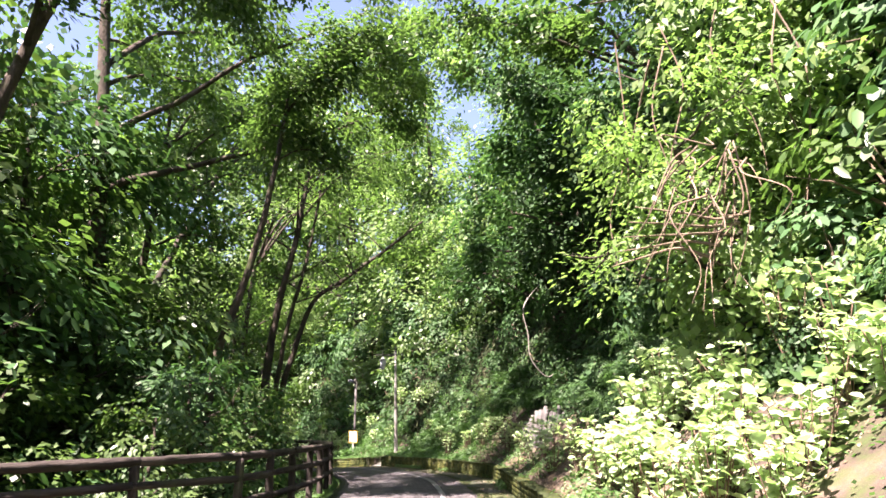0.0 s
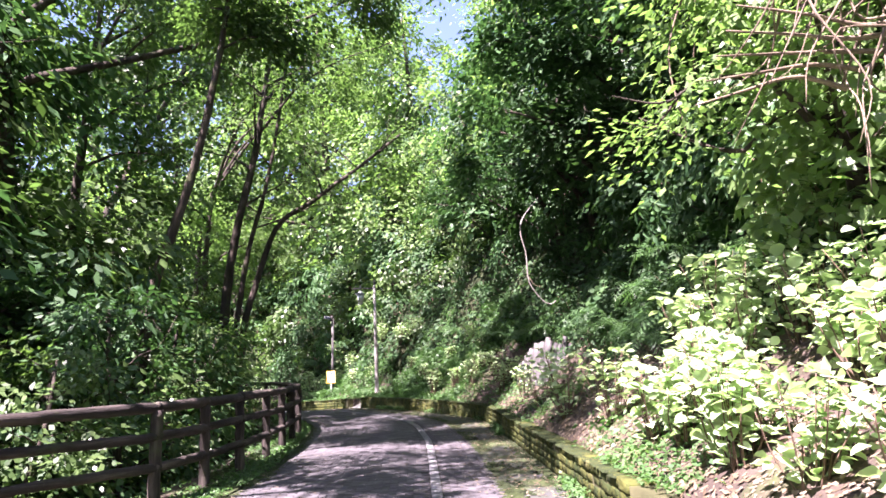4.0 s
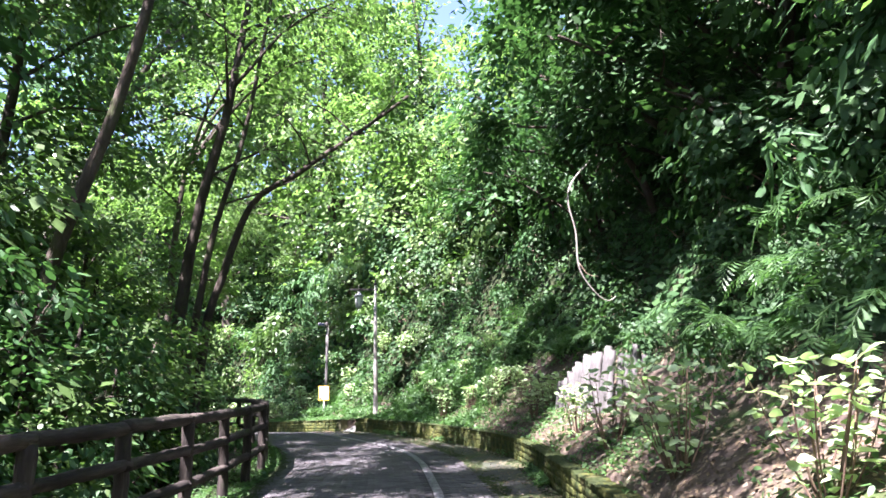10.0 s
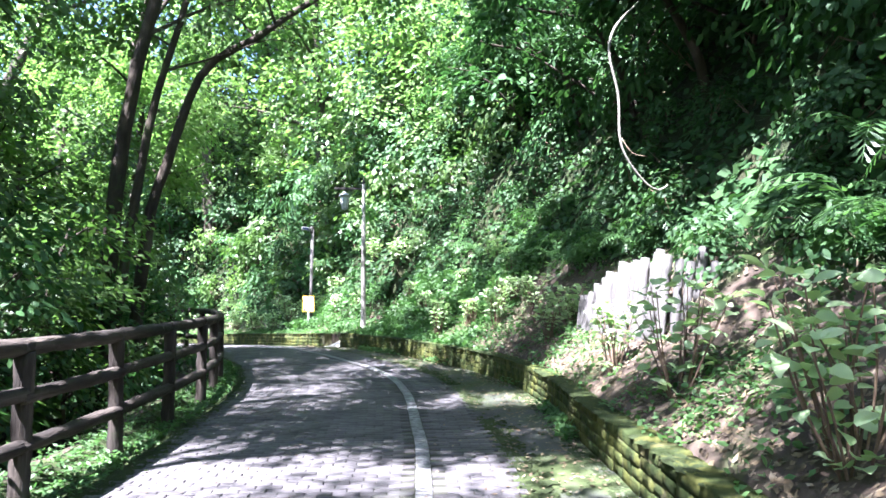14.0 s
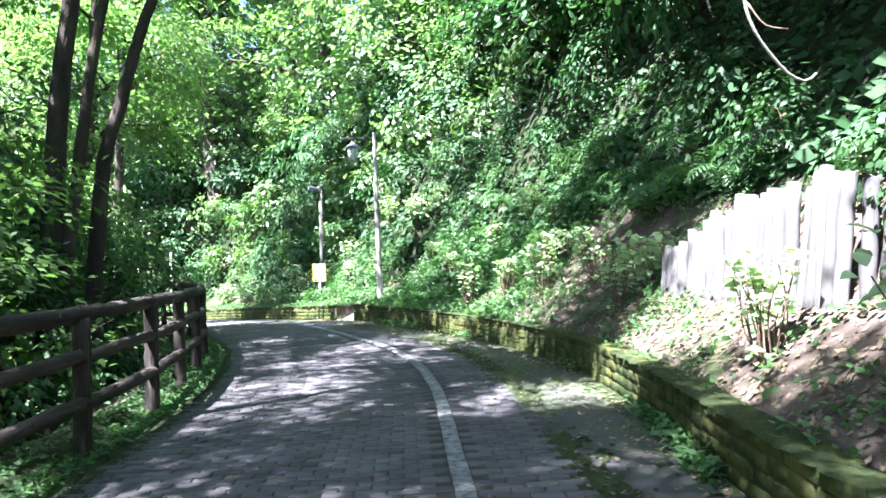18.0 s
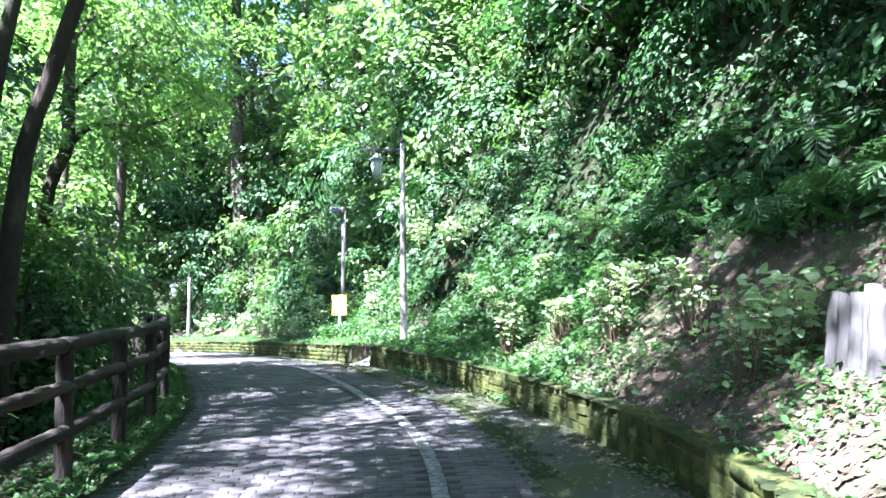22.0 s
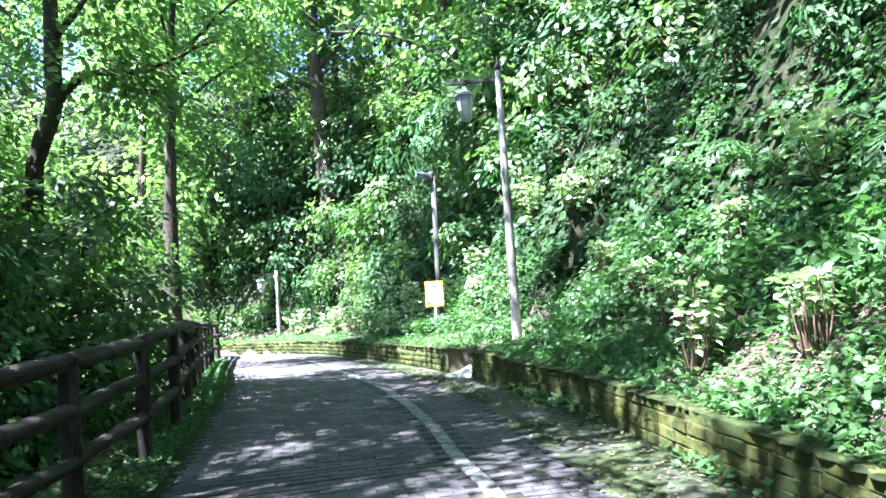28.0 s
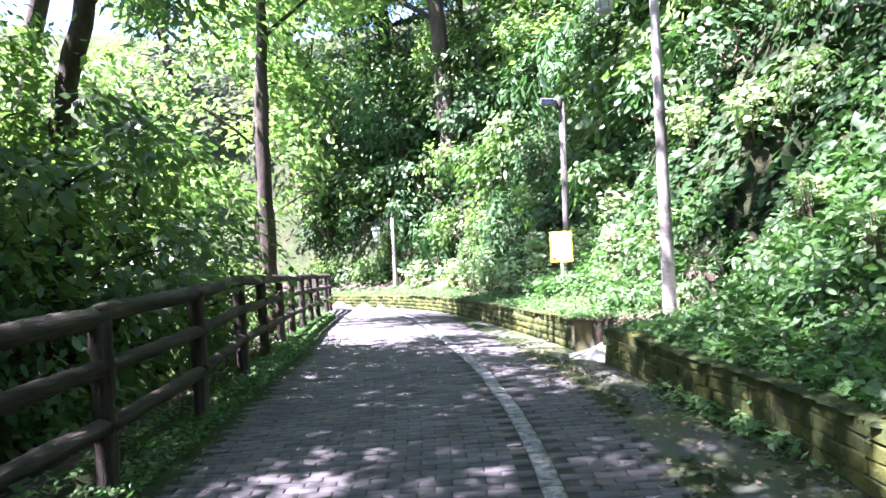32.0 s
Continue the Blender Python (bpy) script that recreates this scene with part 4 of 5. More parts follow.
# added outside the view: its crown throws shade on lane and bank
tree_thing(grow(109, [(-5.0, 9.6, sunk(-5.0, 9.6)), (-5.0, 9.6, 4), (-4.8, 9.6, 8), (-4.4, 9.6, 12)], 0.17, 0.07, 4, 3.0, 0.8, 225, 60, 0.17, 0.1, LEAF_MAPLE,
                extra=[[(-4.8, 9.6, 7.8), (-2.6, 9.2, 9.2), (-0.2, 9.0, 9.8), (1.6, 9.2, 10.0), (3.0, 9.6, 9.8)], [(-4.7, 9.6, 8.8), (-2.4, 10.4, 10.2), (0.4, 11, 10.8), (2.8, 11.6, 11)], [(-4.6, 9.6, 9.8), (-2.0, 9.4, 11.2), (0.6, 9.2, 12), (2.6, 9.8, 12.2)], [(-4.6, 9.6, 9.9), (-2.0, 10.2, 11), (0.2, 10.2, 11.6), (1.4, 10.6, 12)]]), "added broad tree, out of view, spreading high to shade the lane")

# shade maker beyond the picture's edge; limbs lie on sun rays to lane and fence
tree_thing(grow(115, [(-6.2, 12.4, sunk(-6.2, 12.4)), (-6.0, 12.5, 5), (-5.3, 12.8, 9), (-4.4, 13.2, 12), (-3.9, 13.5, 14.5)], 0.17, 0.06, 1, 1.6, 0.95, 390, 60, 0.18, 0.11, LEAF_MAPLE, rise=0.3,
                extra=[[(-4.9, 13, 10.4), (-2.6, 14.2, 11.8), (-0.8, 15.0, 12.4)], [(-4.2, 13.3, 11.4), (-2.4, 13.6, 12.2), (-0.8, 13.0, 12.3), (0.2, 12.6, 12.2)], [(-4.2, 13.3, 11.6), (-2.0, 13.0, 12.4), (-0.4, 11.8, 12.3)], 
                       [(-4.8, 13.1, 10.8), (-3.2, 15, 12), (-2.2, 16.6, 12.6)], [(-5.4, 12.7, 8.6), (-4.8, 11.6, 9.6), (-4.4, 10.6, 10)], [(-5.2, 12.8, 9.2), (-5.6, 11.2, 10.8), (-6.0, 10.0, 11.6)],
                       [(-3.9, 13.4, 11.5), (-2.4, 14.6, 13), (-1.2, 15.4, 13.6)], [(-3.9, 13.4, 11.8), (-4.4, 15, 13.4), (-4.6, 16.4, 14.2)], [(-3.8, 13.5, 12.4), (-2.8, 13.6, 14.2), (-1.6, 13.8, 15)],
                       [(-3.8, 13.4, 12), (-5.4, 14.4, 13.6), (-6.4, 15.2, 14.4)], [(-3.9, 13.4, 11.6), (-3.0, 15.6, 13), (-2.6, 17.2, 13.6)]]), "added maple, out of view, with a broad crown shading the lane")
# added for the shade that its high crown throws on lane and fence
tree_thing(grow(116, [(-6.2, 25.2, sunk(-6.2, 25.2)), (-6.0, 25.2, 6), (-5.6, 25.0, 11), (-5.2, 24.8, 15)], 0.17, 0.06, 7, 3.0, 0.6, 210, 60, 0.2, 0.12, LEAF_MAPLE,
                extra=[[(-5.7, 25, 10), (-4.0, 24.6, 12), (-2.2, 24.4, 13)], [(-5.5, 25, 11.5), (-4.0, 23.8, 13.4), (-2.6, 23.0, 14.5)], [(-5.5, 25, 11.8), (-4.2, 25.9, 13.2), (-3.0, 26.5, 14)], [(-5.8, 25.1, 9), (-4.0, 25.4, 10.6), (-2.2, 25.6, 11.4)]]), "added tall maple beyond the fence with a high crown for shade")

# forest: a few kinds, repeated
KINDS = [grow(201 + k, [(0, 0, -1), (0.2 * (k - 1), 0.1, 4), (0.4 * (k - 1), 0, 8), (0.3 * k, 0.2, 13)], 0.2, 0.06, 13, 4.4, (0.22, 0.16, 0.25, 0.16)[k], (160, 136, 136, 136)[k], 38, 0.3, 0.185, (LEAF_MAPLE, LEAF_BROAD, LEAF_SUNNY, LEAF_BROAD)[k], rise=0.45, size=1.0, coarse=True) for k in range(4)]
KIND_LABELS = ("light green broad-crowned forest tree", "dark evergreen tree with a full crown", "sunlit yellow-green tree of the forest", "dark glossy evergreen tree on the slope")
models = [tree_thing(m, KIND_LABELS[k], pose(-30 - 9 * k, -30, -5), group="forest trees") for k, m in enumerate(KINDS)]
trng = np.random.default_rng(55)


def plant(model, x, y, s, sink=0.3, tip=3.0):
    return copy_thing(model, pose(x, y, one_height(x, y) - sink, trng.normal(0, tip), trng.normal(0, tip), trng.uniform(0, 360)) @ Matrix.Scale(s * trng.uniform(0.92, 1.08), 4))


# many left of the fence or behind the start are unseen, added for shade
for x, y, k, s in [(-7.0, 19.5, 0, 1.05), (-4.0, 24.8, 2, 0.52), (-5.0, 28.2, 2, 0.5), (-3.7, 26.5, 0, 0.48), (-5.4, 23.8, 0, 0.72), (-6.2, 21.6, 0, 0.8), (-10.5, 17.5, 0, 1.0), (-11, 21, 0, 1.0), (-7.2, 26.0, 0, 0.8), (-5.4, 27.2, 2, 0.6), (-3.0, 29.2, 2, 0.42), (-7.4, 29.5, 0, 0.75), (-9.5, 14.2, 0, 1.1), (-10.5, 24.5, 1, 1.0), (-10, 30.5, 2, 0.7), (-8.5, 36.5, 2, 0.62), (-12, 17, 0, 0.85), (-15, 26, 2, 0.75), (-15, 34, 2, 0.7), (-20, 40, 2, 0.9), (-22, 20, 0, 0.9), (-26, 30, 2, 0.9),
                   (-9.2, 15.4, 3, 1.15), (-8.8, 18.4, 1, 1.1), (-8.2, 24.6, 1, 1.05), (-9.8, 27.4, 1, 1.2), (-10.6, 20.4, 1, 1.4),  (-9.5, 3.5, 3, 1.0), (-7.5, 0.8, 0, 0.9),
                   (-12.5, 13.5, 1, 1.0), (-12, 4, 0, 1.0), (-13, 3, 1, 1.1), (-6.5, -2.5, 1, 0.95), (-8.5, -9, 1, 1.1), (-2.5, -13, 1, 1.1), (5, -14, 3, 1.1), (-17, 11, 0, 1.0),
                   (-10.8, 48, 2, 1.0), (-3, 50, 2, 1.5), (-22, 48, 0, 1.1), (-8, 58, 3, 1.5), (-1, 57, 2, 1.6), (-15, 61, 1, 1.2), (-12, 55, 2, 1.2), (-20, 56, 2, 1.2), (-27, 50, 2, 1.1), (-31, 42, 0, 1.1), (-24, 62, 0, 1.4),
                   (8, 44, 2, 1.1), (3, 45.5, 2, 1.35), (14, 40, 2, 0.9), (8, 54, 0, 1.0), (1, 51, 2, 1.4), (12.5, 12, 1, 0.8), (13, 22, 1, 0.8), (13, 31, 2, 0.8)]:
    plant(models[k], x, y, s)

# low, bushy trees that cover the hill and the slope below the fence
BUSHY = [grow(221 + k, [(0, 0, -0.8), (0.1, 0.1, 1.2), (0.15 * k, 0, 3.0), (0.2, 0.2 * k, 4.6)], 0.09, 0.03, 13, 2.3, 0.12, (74, 74, 84, 84)[k], (27, 27, 36, 36)[k], (0.2, 0.2, 0.18, 0.18)[k], (0.11, 0.095, 0.115, 0.115)[k],
              (LEAF_BROAD, LEAF_IVY, LEAF_SUNNY, LEAF_MAPLE)[k], flat=0.5, size=0.62, rise=0.5, coarse=True, oval=k < 2) for k in range(4)]
BUSHY_LABELS = ("bushy evergreen with glossy dark leaves", "bushy tree with drooping dark leaves", "young yellow-green tree in the sun", "young maple with flat leafy sprays")
bushy = [tree_thing(m, BUSHY_LABELS[k], pose(-30 - 7 * k, -40, -5), "young_tree", "bushy trees") for k, m in enumerate(BUSHY)]
for s in np.arange(wall_run_at(3.0), WALL_RUN[-1] - 6, 2.9):
    for d, size in ((4.9, 0.85), (6.8, 1.1), (10.0, 1.4)):
        d = d + float(np.interp(np.interp(s, WALL_RUN, WALL[:, 1]), [22, 26, 33, 37], [0, 0.7, 0.7, 0]))
        x, y = on_wall(s + trng.uniform(-1.0, 1.0), d + trng.uniform(-0.6, 0.6))
        plant(bushy[int(trng.choice(4, p=[0.2, 0.14, 0.42, 0.24] if y > 34 else [0.4, 0.6, 0.0, 0.0] if 10.5 < y < 31.5 else [0.3, 0.1, 0.4, 0.2]))], x, y, size, 0.3, 8)
for x, y, k, s in [(9.2, 25, 1, 1.5), (8.8, 29.5, 0, 1.5), (10, 21, 0, 1.3), (9, 34, 2, 1.6), (7.8, 9.8, 1, 1.4), (8.2, 13.4, 1, 1.35), (9.0, 17, 1, 1.4), (5.5, 40, 2, 1.5), (3.5, 44, 2, 1.6), (6.5, 37, 2, 1.3)]:
    plant(bushy[k], x, y, s, 0.3, 6)
for x, y, s in [(-7.6, 12.2, 1.4), (-3.2, 13.6, 0.6), (-5.6, 13.2, 0.9), (-3.4, 16.2, 0.85), (-2.3, 17.2, 0.6), (-3.8, 19.5, 0.9), (-2.0, 21.0, 0.62), (-3.5, 23, 0.85), (-5.5, 17.5, 1.1), (-5.5, 22, 1.1), (-3.0, 26.3, 0.75), (-4.5, 28, 1.0), (-6.3, 25, 1.2), (-4.6, 32.5, 0.9), (-6, 30.5, 1.1), (-5.6, 35, 0.8),
                (-3.0, 28.6, 0.8), (-3.2, 29.8, 0.85), (-3.6, 31.6, 0.85), (-4.2, 33.4, 0.9), (-2.6, 27.4, 0.75), (-1.8, 25.8, 0.6), (-1.6, 23.2, 0.65), (-1.5, 21.8, 0.7), (-1.7, 19.8, 0.65), (-2.0, 18.2, 0.7), (-2.3, 15.4, 0.7), (-4.8, 30.4, 0.8), (-5.0, 26.6, 1.1), (-4.4, 24.6, 1.1), (-4.9, 20.4, 1.1), (-7, 12, 1.2), (-6.5, 38.5, 0.9), (-9.5, 36.3, 1.2), (-8.5, 10.2, 0.9)]:
    # darker leaf kinds up to y 27.5 stand in for deep shade, lighter beyond
    plant(bushy[int(trng.choice([3, 3, 2] if y > 27.5 else [0, 1, 3]))], x, y, s, 0.2, 6)


# ---- shrubs and creepers on the hill ----
def shrub(seed, leaves, n_clump=34, per=19, leaf=0.15, wide=0.085, droop=0.4):
    """A rounded, lumpy shrub about a metre in radius: stems and leaves in sprays."""
    g = np.random.default_rng(seed)
    c = unit(g.normal(0, 1, (n_clump, 3)) * (1, 1, 0.8) + (0, 0, 0.35)) * g.uniform(0.45, 1.0, (n_clump, 1)) * (1, 1, 0.85)
    pos, face, tipway = sprays(g, c, c + (0, 0, -0.15), per, 0.34, 0.55, 0.3)
    face = unit(face + unit(c).repeat(per, 0) * 0.7)
    stems = [tube(bend([(0, 0, -0.5), p * 0.5 + g.normal(0, 0.08, 3), p], 4), [0.022, 0.014, 0.004], 4) for p in c[:8]]
    return [("wood", mesh_of("wood", *joined(stems), TWIG)), ("foliage", mesh_of("foliage", *leaf_mesh(g, pos, face, leaf, wide, droop, 0.2, 0.5, tipway, True), leaves))]


SHRUBS = [shrub(301, LEAF_BROAD), shrub(302, LEAF_IVY, 36, 19, 0.13, 0.1), shrub(303, LEAF_MAPLE, 34, 19, 0.16, 0.1), shrub(304, LEAF_BROAD, 34, 19, 0.2, 0.085, 0.6), shrub(305, LEAF_SUNNY, 32, 19, 0.15, 0.095), shrub(306, LEAF_IVY, 36, 19, 0.13, 0.095)]
SHRUB_LABELS = ["glossy dark green shrub on the bank", "dark ivy-like mound of creepers", "light green bush with soft leaves", "evergreen bush with long drooping leaves", "sunlit yellow-green bush among the trees", "dense dark creeper on the hill"]
shrub_models = []
for k, meshes in enumerate(SHRUBS):
    t = thing("shrub", SHRUB_LABELS[k], "shrub", pose(30 + 4 * k, -30, 20), "shrubs on the hill")
    for kind, me in meshes:
        part(kind, me, me.materials[0], t)
    shrub_models.append(t)
hrng = np.random.default_rng(77)
for s in np.arange(wall_run_at(4.0), WALL_RUN[-1] - 6, 1.15):
    for d, size in ((2.6, 0.5), (3.2, 1.05), (3.9, 1.35), (5.2, 1.7), (7.4, 2.0)):
        if hrng.uniform() < 0.04:
            continue
        back = float(np.interp(np.interp(s, WALL_RUN, WALL[:, 1]), [19, 20.5, 25, 29, 33, 37], [0, 0.8, 1.0, 1.2, 1.0, 0]))
        x, y = on_wall(s + hrng.uniform(-0.5, 0.5), d + back + hrng.uniform(-0.3, 0.3))
        if d > 7 and y < 22 or 16.9 < y < 19.4 and d < 3.5:
            continue
        k = int(hrng.choice([0, 1, 2, 3, 4, 5], p=[0.2, 0.12, 0.2, 0.14, 0.24, 0.1] if y > 33 else [0.16, 0.34, 0.04, 0.12, 0.0, 0.34] if 10.5 < y < 31.0 else [0.26, 0.08, 0.2, 0.16, 0.22, 0.08]))
        copy_thing(shrub_models[k], pose(x, y, one_height(x, y) + 0.3 * size, hrng.normal(0, 15), hrng.normal(0, 15), hrng.uniform(0, 360)) @ Matrix.Scale(size * hrng.uniform(0.8, 1.2), 4))
for x, y, k, size in [(-6.3, 49.2, 4, 0.9), (-7.4, 49.7, 2, 0.9), (-8.6, 50.0, 4, 0.9), (-5.3, 48.6, 2, 0.8), (-9.8, 50.4, 2, 0.9), (8.3, 21.9, 1, 0.9), (8.4, 22.9, 5, 0.9), (7.9, 20.6, 5, 0.8), (6.8, 17.9, 5, 0.6), (6.5, 17.3, 1, 0.5), (7.1, 18.35, 5, 0.5), (6.35, 15.3, 1, 0.55), (6.9, 16.3, 5, 0.6), (6.0, 13.9, 5, 0.4)]:
    copy_thing(shrub_models[k], pose(x, y, one_height(x, y) + 0.2 * size, 0, 0, hrng.uniform(0, 360)) @ Matrix.Scale(size, 4))
for x, y in zip(hrng.uniform(-18, -2.2, 90), hrng.uniform(4, 48, 90)):
    e = float(beside(FENCE, np.array([[x, y]]))[0][0])
    if -14 < e < -1.5:
        k = int(hrng.choice([0, 1, 2, 4]))
        copy_thing(shrub_models[k], pose(x, y, one_height(x, y) + 0.3, 0, 0, hrng.uniform(0, 360)) @ Matrix.Scale(hrng.uniform(0.7, 1.3) * min(1.0, -e / 2.5), 4))

tree_thing(grow(110, [(9.8, 18.4, sunk(9.8, 18.4)), (9.6, 18.6, 7.5), (9.0, 19, 10), (8.4, 19.4, 12)], 0.14, 0.05, 5, 2.4, 0.5, 290, 55, 0.2, 0.12, LEAF_BROAD,
                # the last two limbs are added to shade the hillside
                extra=[[(9.4, 18.8, 8.2), (8.0, 19.4, 9.4), (6.6, 20.0, 10.2), (5.4, 20.4, 10.4)], [(9.2, 18.9, 9), (8, 20.4, 10), (6.8, 21.6, 10.6), (5.8, 22.6, 10.6)], [(9.5, 18.7, 7.8), (7.8, 18.4, 8.8), (6.4, 18.0, 9.2)], [(9.0, 19, 10), (7.0, 18.0, 11.2), (5.2, 17.5, 11.8)], [(8.8, 19.2, 10.6), (6.6, 18.8, 12), (4.6, 18.8, 12.4)]]), "dark evergreen leaning out over the bank")
tree_thing(grow(111, [(9.4, 14.2, sunk(9.4, 14.2)), (9.0, 14.3, 8.5), (8.0, 14.5, 10.5), (6.8, 14.8, 12)], 0.13, 0.05, 3, 2.2, 0.6, 150, 55, 0.17, 0.1, LEAF_MAPLE,
                extra=[[(8.4, 14.4, 9.8), (6.4, 14.2, 10.4), (4.4, 13.8, 10.7), (2.6, 13.6, 10.8)], [(7.8, 14.5, 10.8), (6.6, 15.4, 11.6), (5.4, 15.8, 12)], [(8.2, 14.5, 10.2), (6.8, 15, 11), (5.6, 15.2, 11.2), (4.8, 14.8, 11.4)]]), "tree on the hill reaching out over the lane")
tree_thing(grow(112, [(11, 27.5, sunk(11, 27.5)), (10, 27.5, 14), (8, 27.4, 16.5), (6, 27.2, 18)], 0.15, 0.05, 3, 2.4, 0.6, 120, 55, 0.22, 0.13, LEAF_SUNNY,
                extra=[[(9, 27.4, 15.6), (6.6, 27, 16.8), (4.2, 26.6, 17.4), (2.0, 26.4, 17.6)], [(8.4, 27.4, 16.2), (6, 27.8, 18), (4, 28, 19), (2.2, 28, 19.4)]]), "sunlit tree leaning out from the hilltop")
# added above the view to darken bank and hill with its shade
tree_thing(grow(114, [(9.6, 10.2, sunk(9.6, 10.2)), (9.2, 10.2, 8.6), (8.2, 10.2, 10.6), (7.0, 10.2, 12)], 0.13, 0.05, 3, 2.2, 0.6, 120, 55, 0.18, 0.105, LEAF_BROAD,
                extra=[[(8.6, 10.2, 9.8), (6.6, 10.6, 11.0), (4.8, 10.8, 11.6), (3.2, 11.0, 11.8)], [(8.0, 10.2, 10.8), (6.2, 9.4, 11.8), (4.6, 8.8, 12.2)], [(8.8, 10.2, 9.4), (7.2, 11.8, 10.4), (5.8, 13.0, 10.8), (4.6, 13.8, 10.8)]]), "added evergreen on the hill, out of view, shading the bank")
# evergreens that lean out from the steep slope and shade the bank
lrng = np.random.default_rng(120)
for k, (y, d_foot, d_tip, rise_by) in enumerate([(12.4, 4.2, 1.9, 1.6), (18.3, 3.8, 0.6, 1.9), (20.0, 3.9, 0.6, 1.8), (21.8, 3.9, 0.7, 1.7), (23.8, 4.0, 1.0, 1.7), (25.4, 4.2, 1.4, 1.6), (27.4, 5.0, 3.0, 1.4), (29.8, 5.2, 3.2, 1.4)]):
    s_ = wall_run_at(y)
    foot, mid, tip = (on_wall(s_ + lrng.normal(0, 0.3), d) for d in (d_foot, d_foot * 0.55 + d_tip * 0.45, d_tip))
    z_ = one_height(*foot)
    tree_thing(grow(140 + k, [(*foot, z_ - 0.2), (*(foot * 0.75 + mid * 0.25), z_ + 0.7), (*mid, z_ + rise_by), (*tip, z_ + rise_by + 0.25)], 0.08, 0.025, 7, 1.3, 0.3, 76, 24, 0.18, 0.1, (LEAF_BROAD, LEAF_IVY)[k % 2], flat=0.5, size=0.5, rise=0.25, oval=True),
               "evergreen leaning out over the bank", group="leaning evergreens")
# an overhanging tree at the start of the walk, with bare twisted roots and creepers
tree_thing(grow(131, [(6.2, 8.6, sunk(6.2, 8.6)), (5.8, 8.4, 3.0), (5.2, 8.1, 4.2), (4.7, 7.9, 5.2)], 0.11, 0.04, 8, 1.7, 0.3, 120, 55, 0.1, 0.06, LEAF_SUNNY, flat=0.5, size=0.5, rise=0.25,
                extra=[[(5.4, 8.3, 3.4), (4.7, 8.1, 3.8), (4.0, 8.0, 3.8), (3.5, 8.0, 3.5)], [(5.6, 8.3, 3.2), (4.8, 7.6, 4.0), (4.4, 7.2, 4.3)]]), "pale green tree overhanging the bank")
crng = np.random.default_rng(133)
creeper = thing("creeper", "sunlit creepers hanging down over the bank", "creeper", pose(0, 0, 0))


def curtain(n, base, along, out, z0, z1, leaf, wide, material, bulge=0.9):
    """Leaves over a lumpy, overhanging face: base and along in plan, out the way it looks."""
    f, z = crng.uniform(0, 1, n), crng.uniform(z0, z1, n) ** 1.0
    lump = bulge * (0.5 * np.sin(f * 9 + z * 1.7) + 0.35 * np.sin(z * 3.1 - f * 5) + 0.15 * np.sin(f * 31 + z * 7)) + crng.normal(0, 0.14, n)
    xy = np.array(base) + f[:, None] * np.array(along) + lump[:, None] * np.array(out)[:2]
    up = np.array(out)[None] * 0.9 + np.array([0, 0, 0.5]) + crng.normal(0, 0.2, (n, 3))
    return mesh_of("foliage", *leaf_mesh(crng, np.c_[xy, z], up, leaf, wide, 0.5, 0.15, 0.7), material)


part("foliage", curtain(5200, (4.9, 8.9), (2.3, -3.6), (-0.75, -0.6, 0.1), 2.5, 8.4, 0.16, 0.11, LEAF_SUNNY), LEAF_SUNNY, creeper)
for k in range(9):
    f = crng.uniform(0, 1)
    p = np.array([4.9 + 2.3 * f - 0.5, 8.9 - 3.6 * f - 0.4, crng.uniform(5.5, 7.5)])
    q = [p + np.r_[crng.normal(0, 0.18, 2), -1.0 * j] for j in range(4)]
    part("vine", mesh_of("vine", *tube(bend(q, 22), [0.014, 0.011, 0.006], 6, 0.05, crng), TWIG), TWIG, creeper)


# ---- hydrangeas along the wall ----
def hydrangea(seed, height=0.95, stems=12, per=9, leaf=0.15, low=0.4, wide=0.55, tuft=10):
    g = np.random.default_rng(seed)
    out, pos, way, up = [], [], [], []
    for k in range(stems):
        a, lean = g.uniform(0, 2 * np.pi), g.uniform(0.08, wide)
        top = np.array([math.cos(a) * lean * height, math.sin(a) * lean * height, height * g.uniform(0.6, 1.05)])
        foot = np.array([math.cos(a) * 0.09, math.sin(a) * 0.09, -0.08]) * g.uniform(0.3, 1.2)
        q = bend([foot, foot + (top - foot) * 0.5 + g.normal(0, 0.03, 3), top], 8)
        out.append(("stem", mesh_of("stem", *tube(q, [0.009, 0.007, 0.0045], 6), STEM)))
        for j in range(per):
            f = 1.0 if j < 4 else g.uniform(low, 1.0)
            p = q[min(int(f * 7), 7)]
            b = g.uniform(0, 2 * np.pi)
            w = np.array([math.cos(b), math.sin(b), g.uniform(0.0, 0.7) if j < 3 else g.uniform(-0.45, 0.3)])
            pos.append(p + w * g.uniform(0.02, 0.07))
            way.append(w)
            up.append(np.array([0, 0, 1.0]) + g.normal(0, 0.45, 3))
    for k in range(tuft):
        a = g.uniform(0, 2 * np.pi)
        w = np.array([math.cos(a), math.sin(a), g.uniform(0.1, 0.8)])
        pos.append(w * (0.12, 0.12, 0.16) * g.uniform(0.5, 1.3))
        way.append(w)
        up.append(np.array([0, 0, 1.0]) + g.normal(0, 0.3, 3))
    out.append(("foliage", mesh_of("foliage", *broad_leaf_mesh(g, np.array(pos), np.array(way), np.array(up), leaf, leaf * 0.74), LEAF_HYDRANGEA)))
    return out


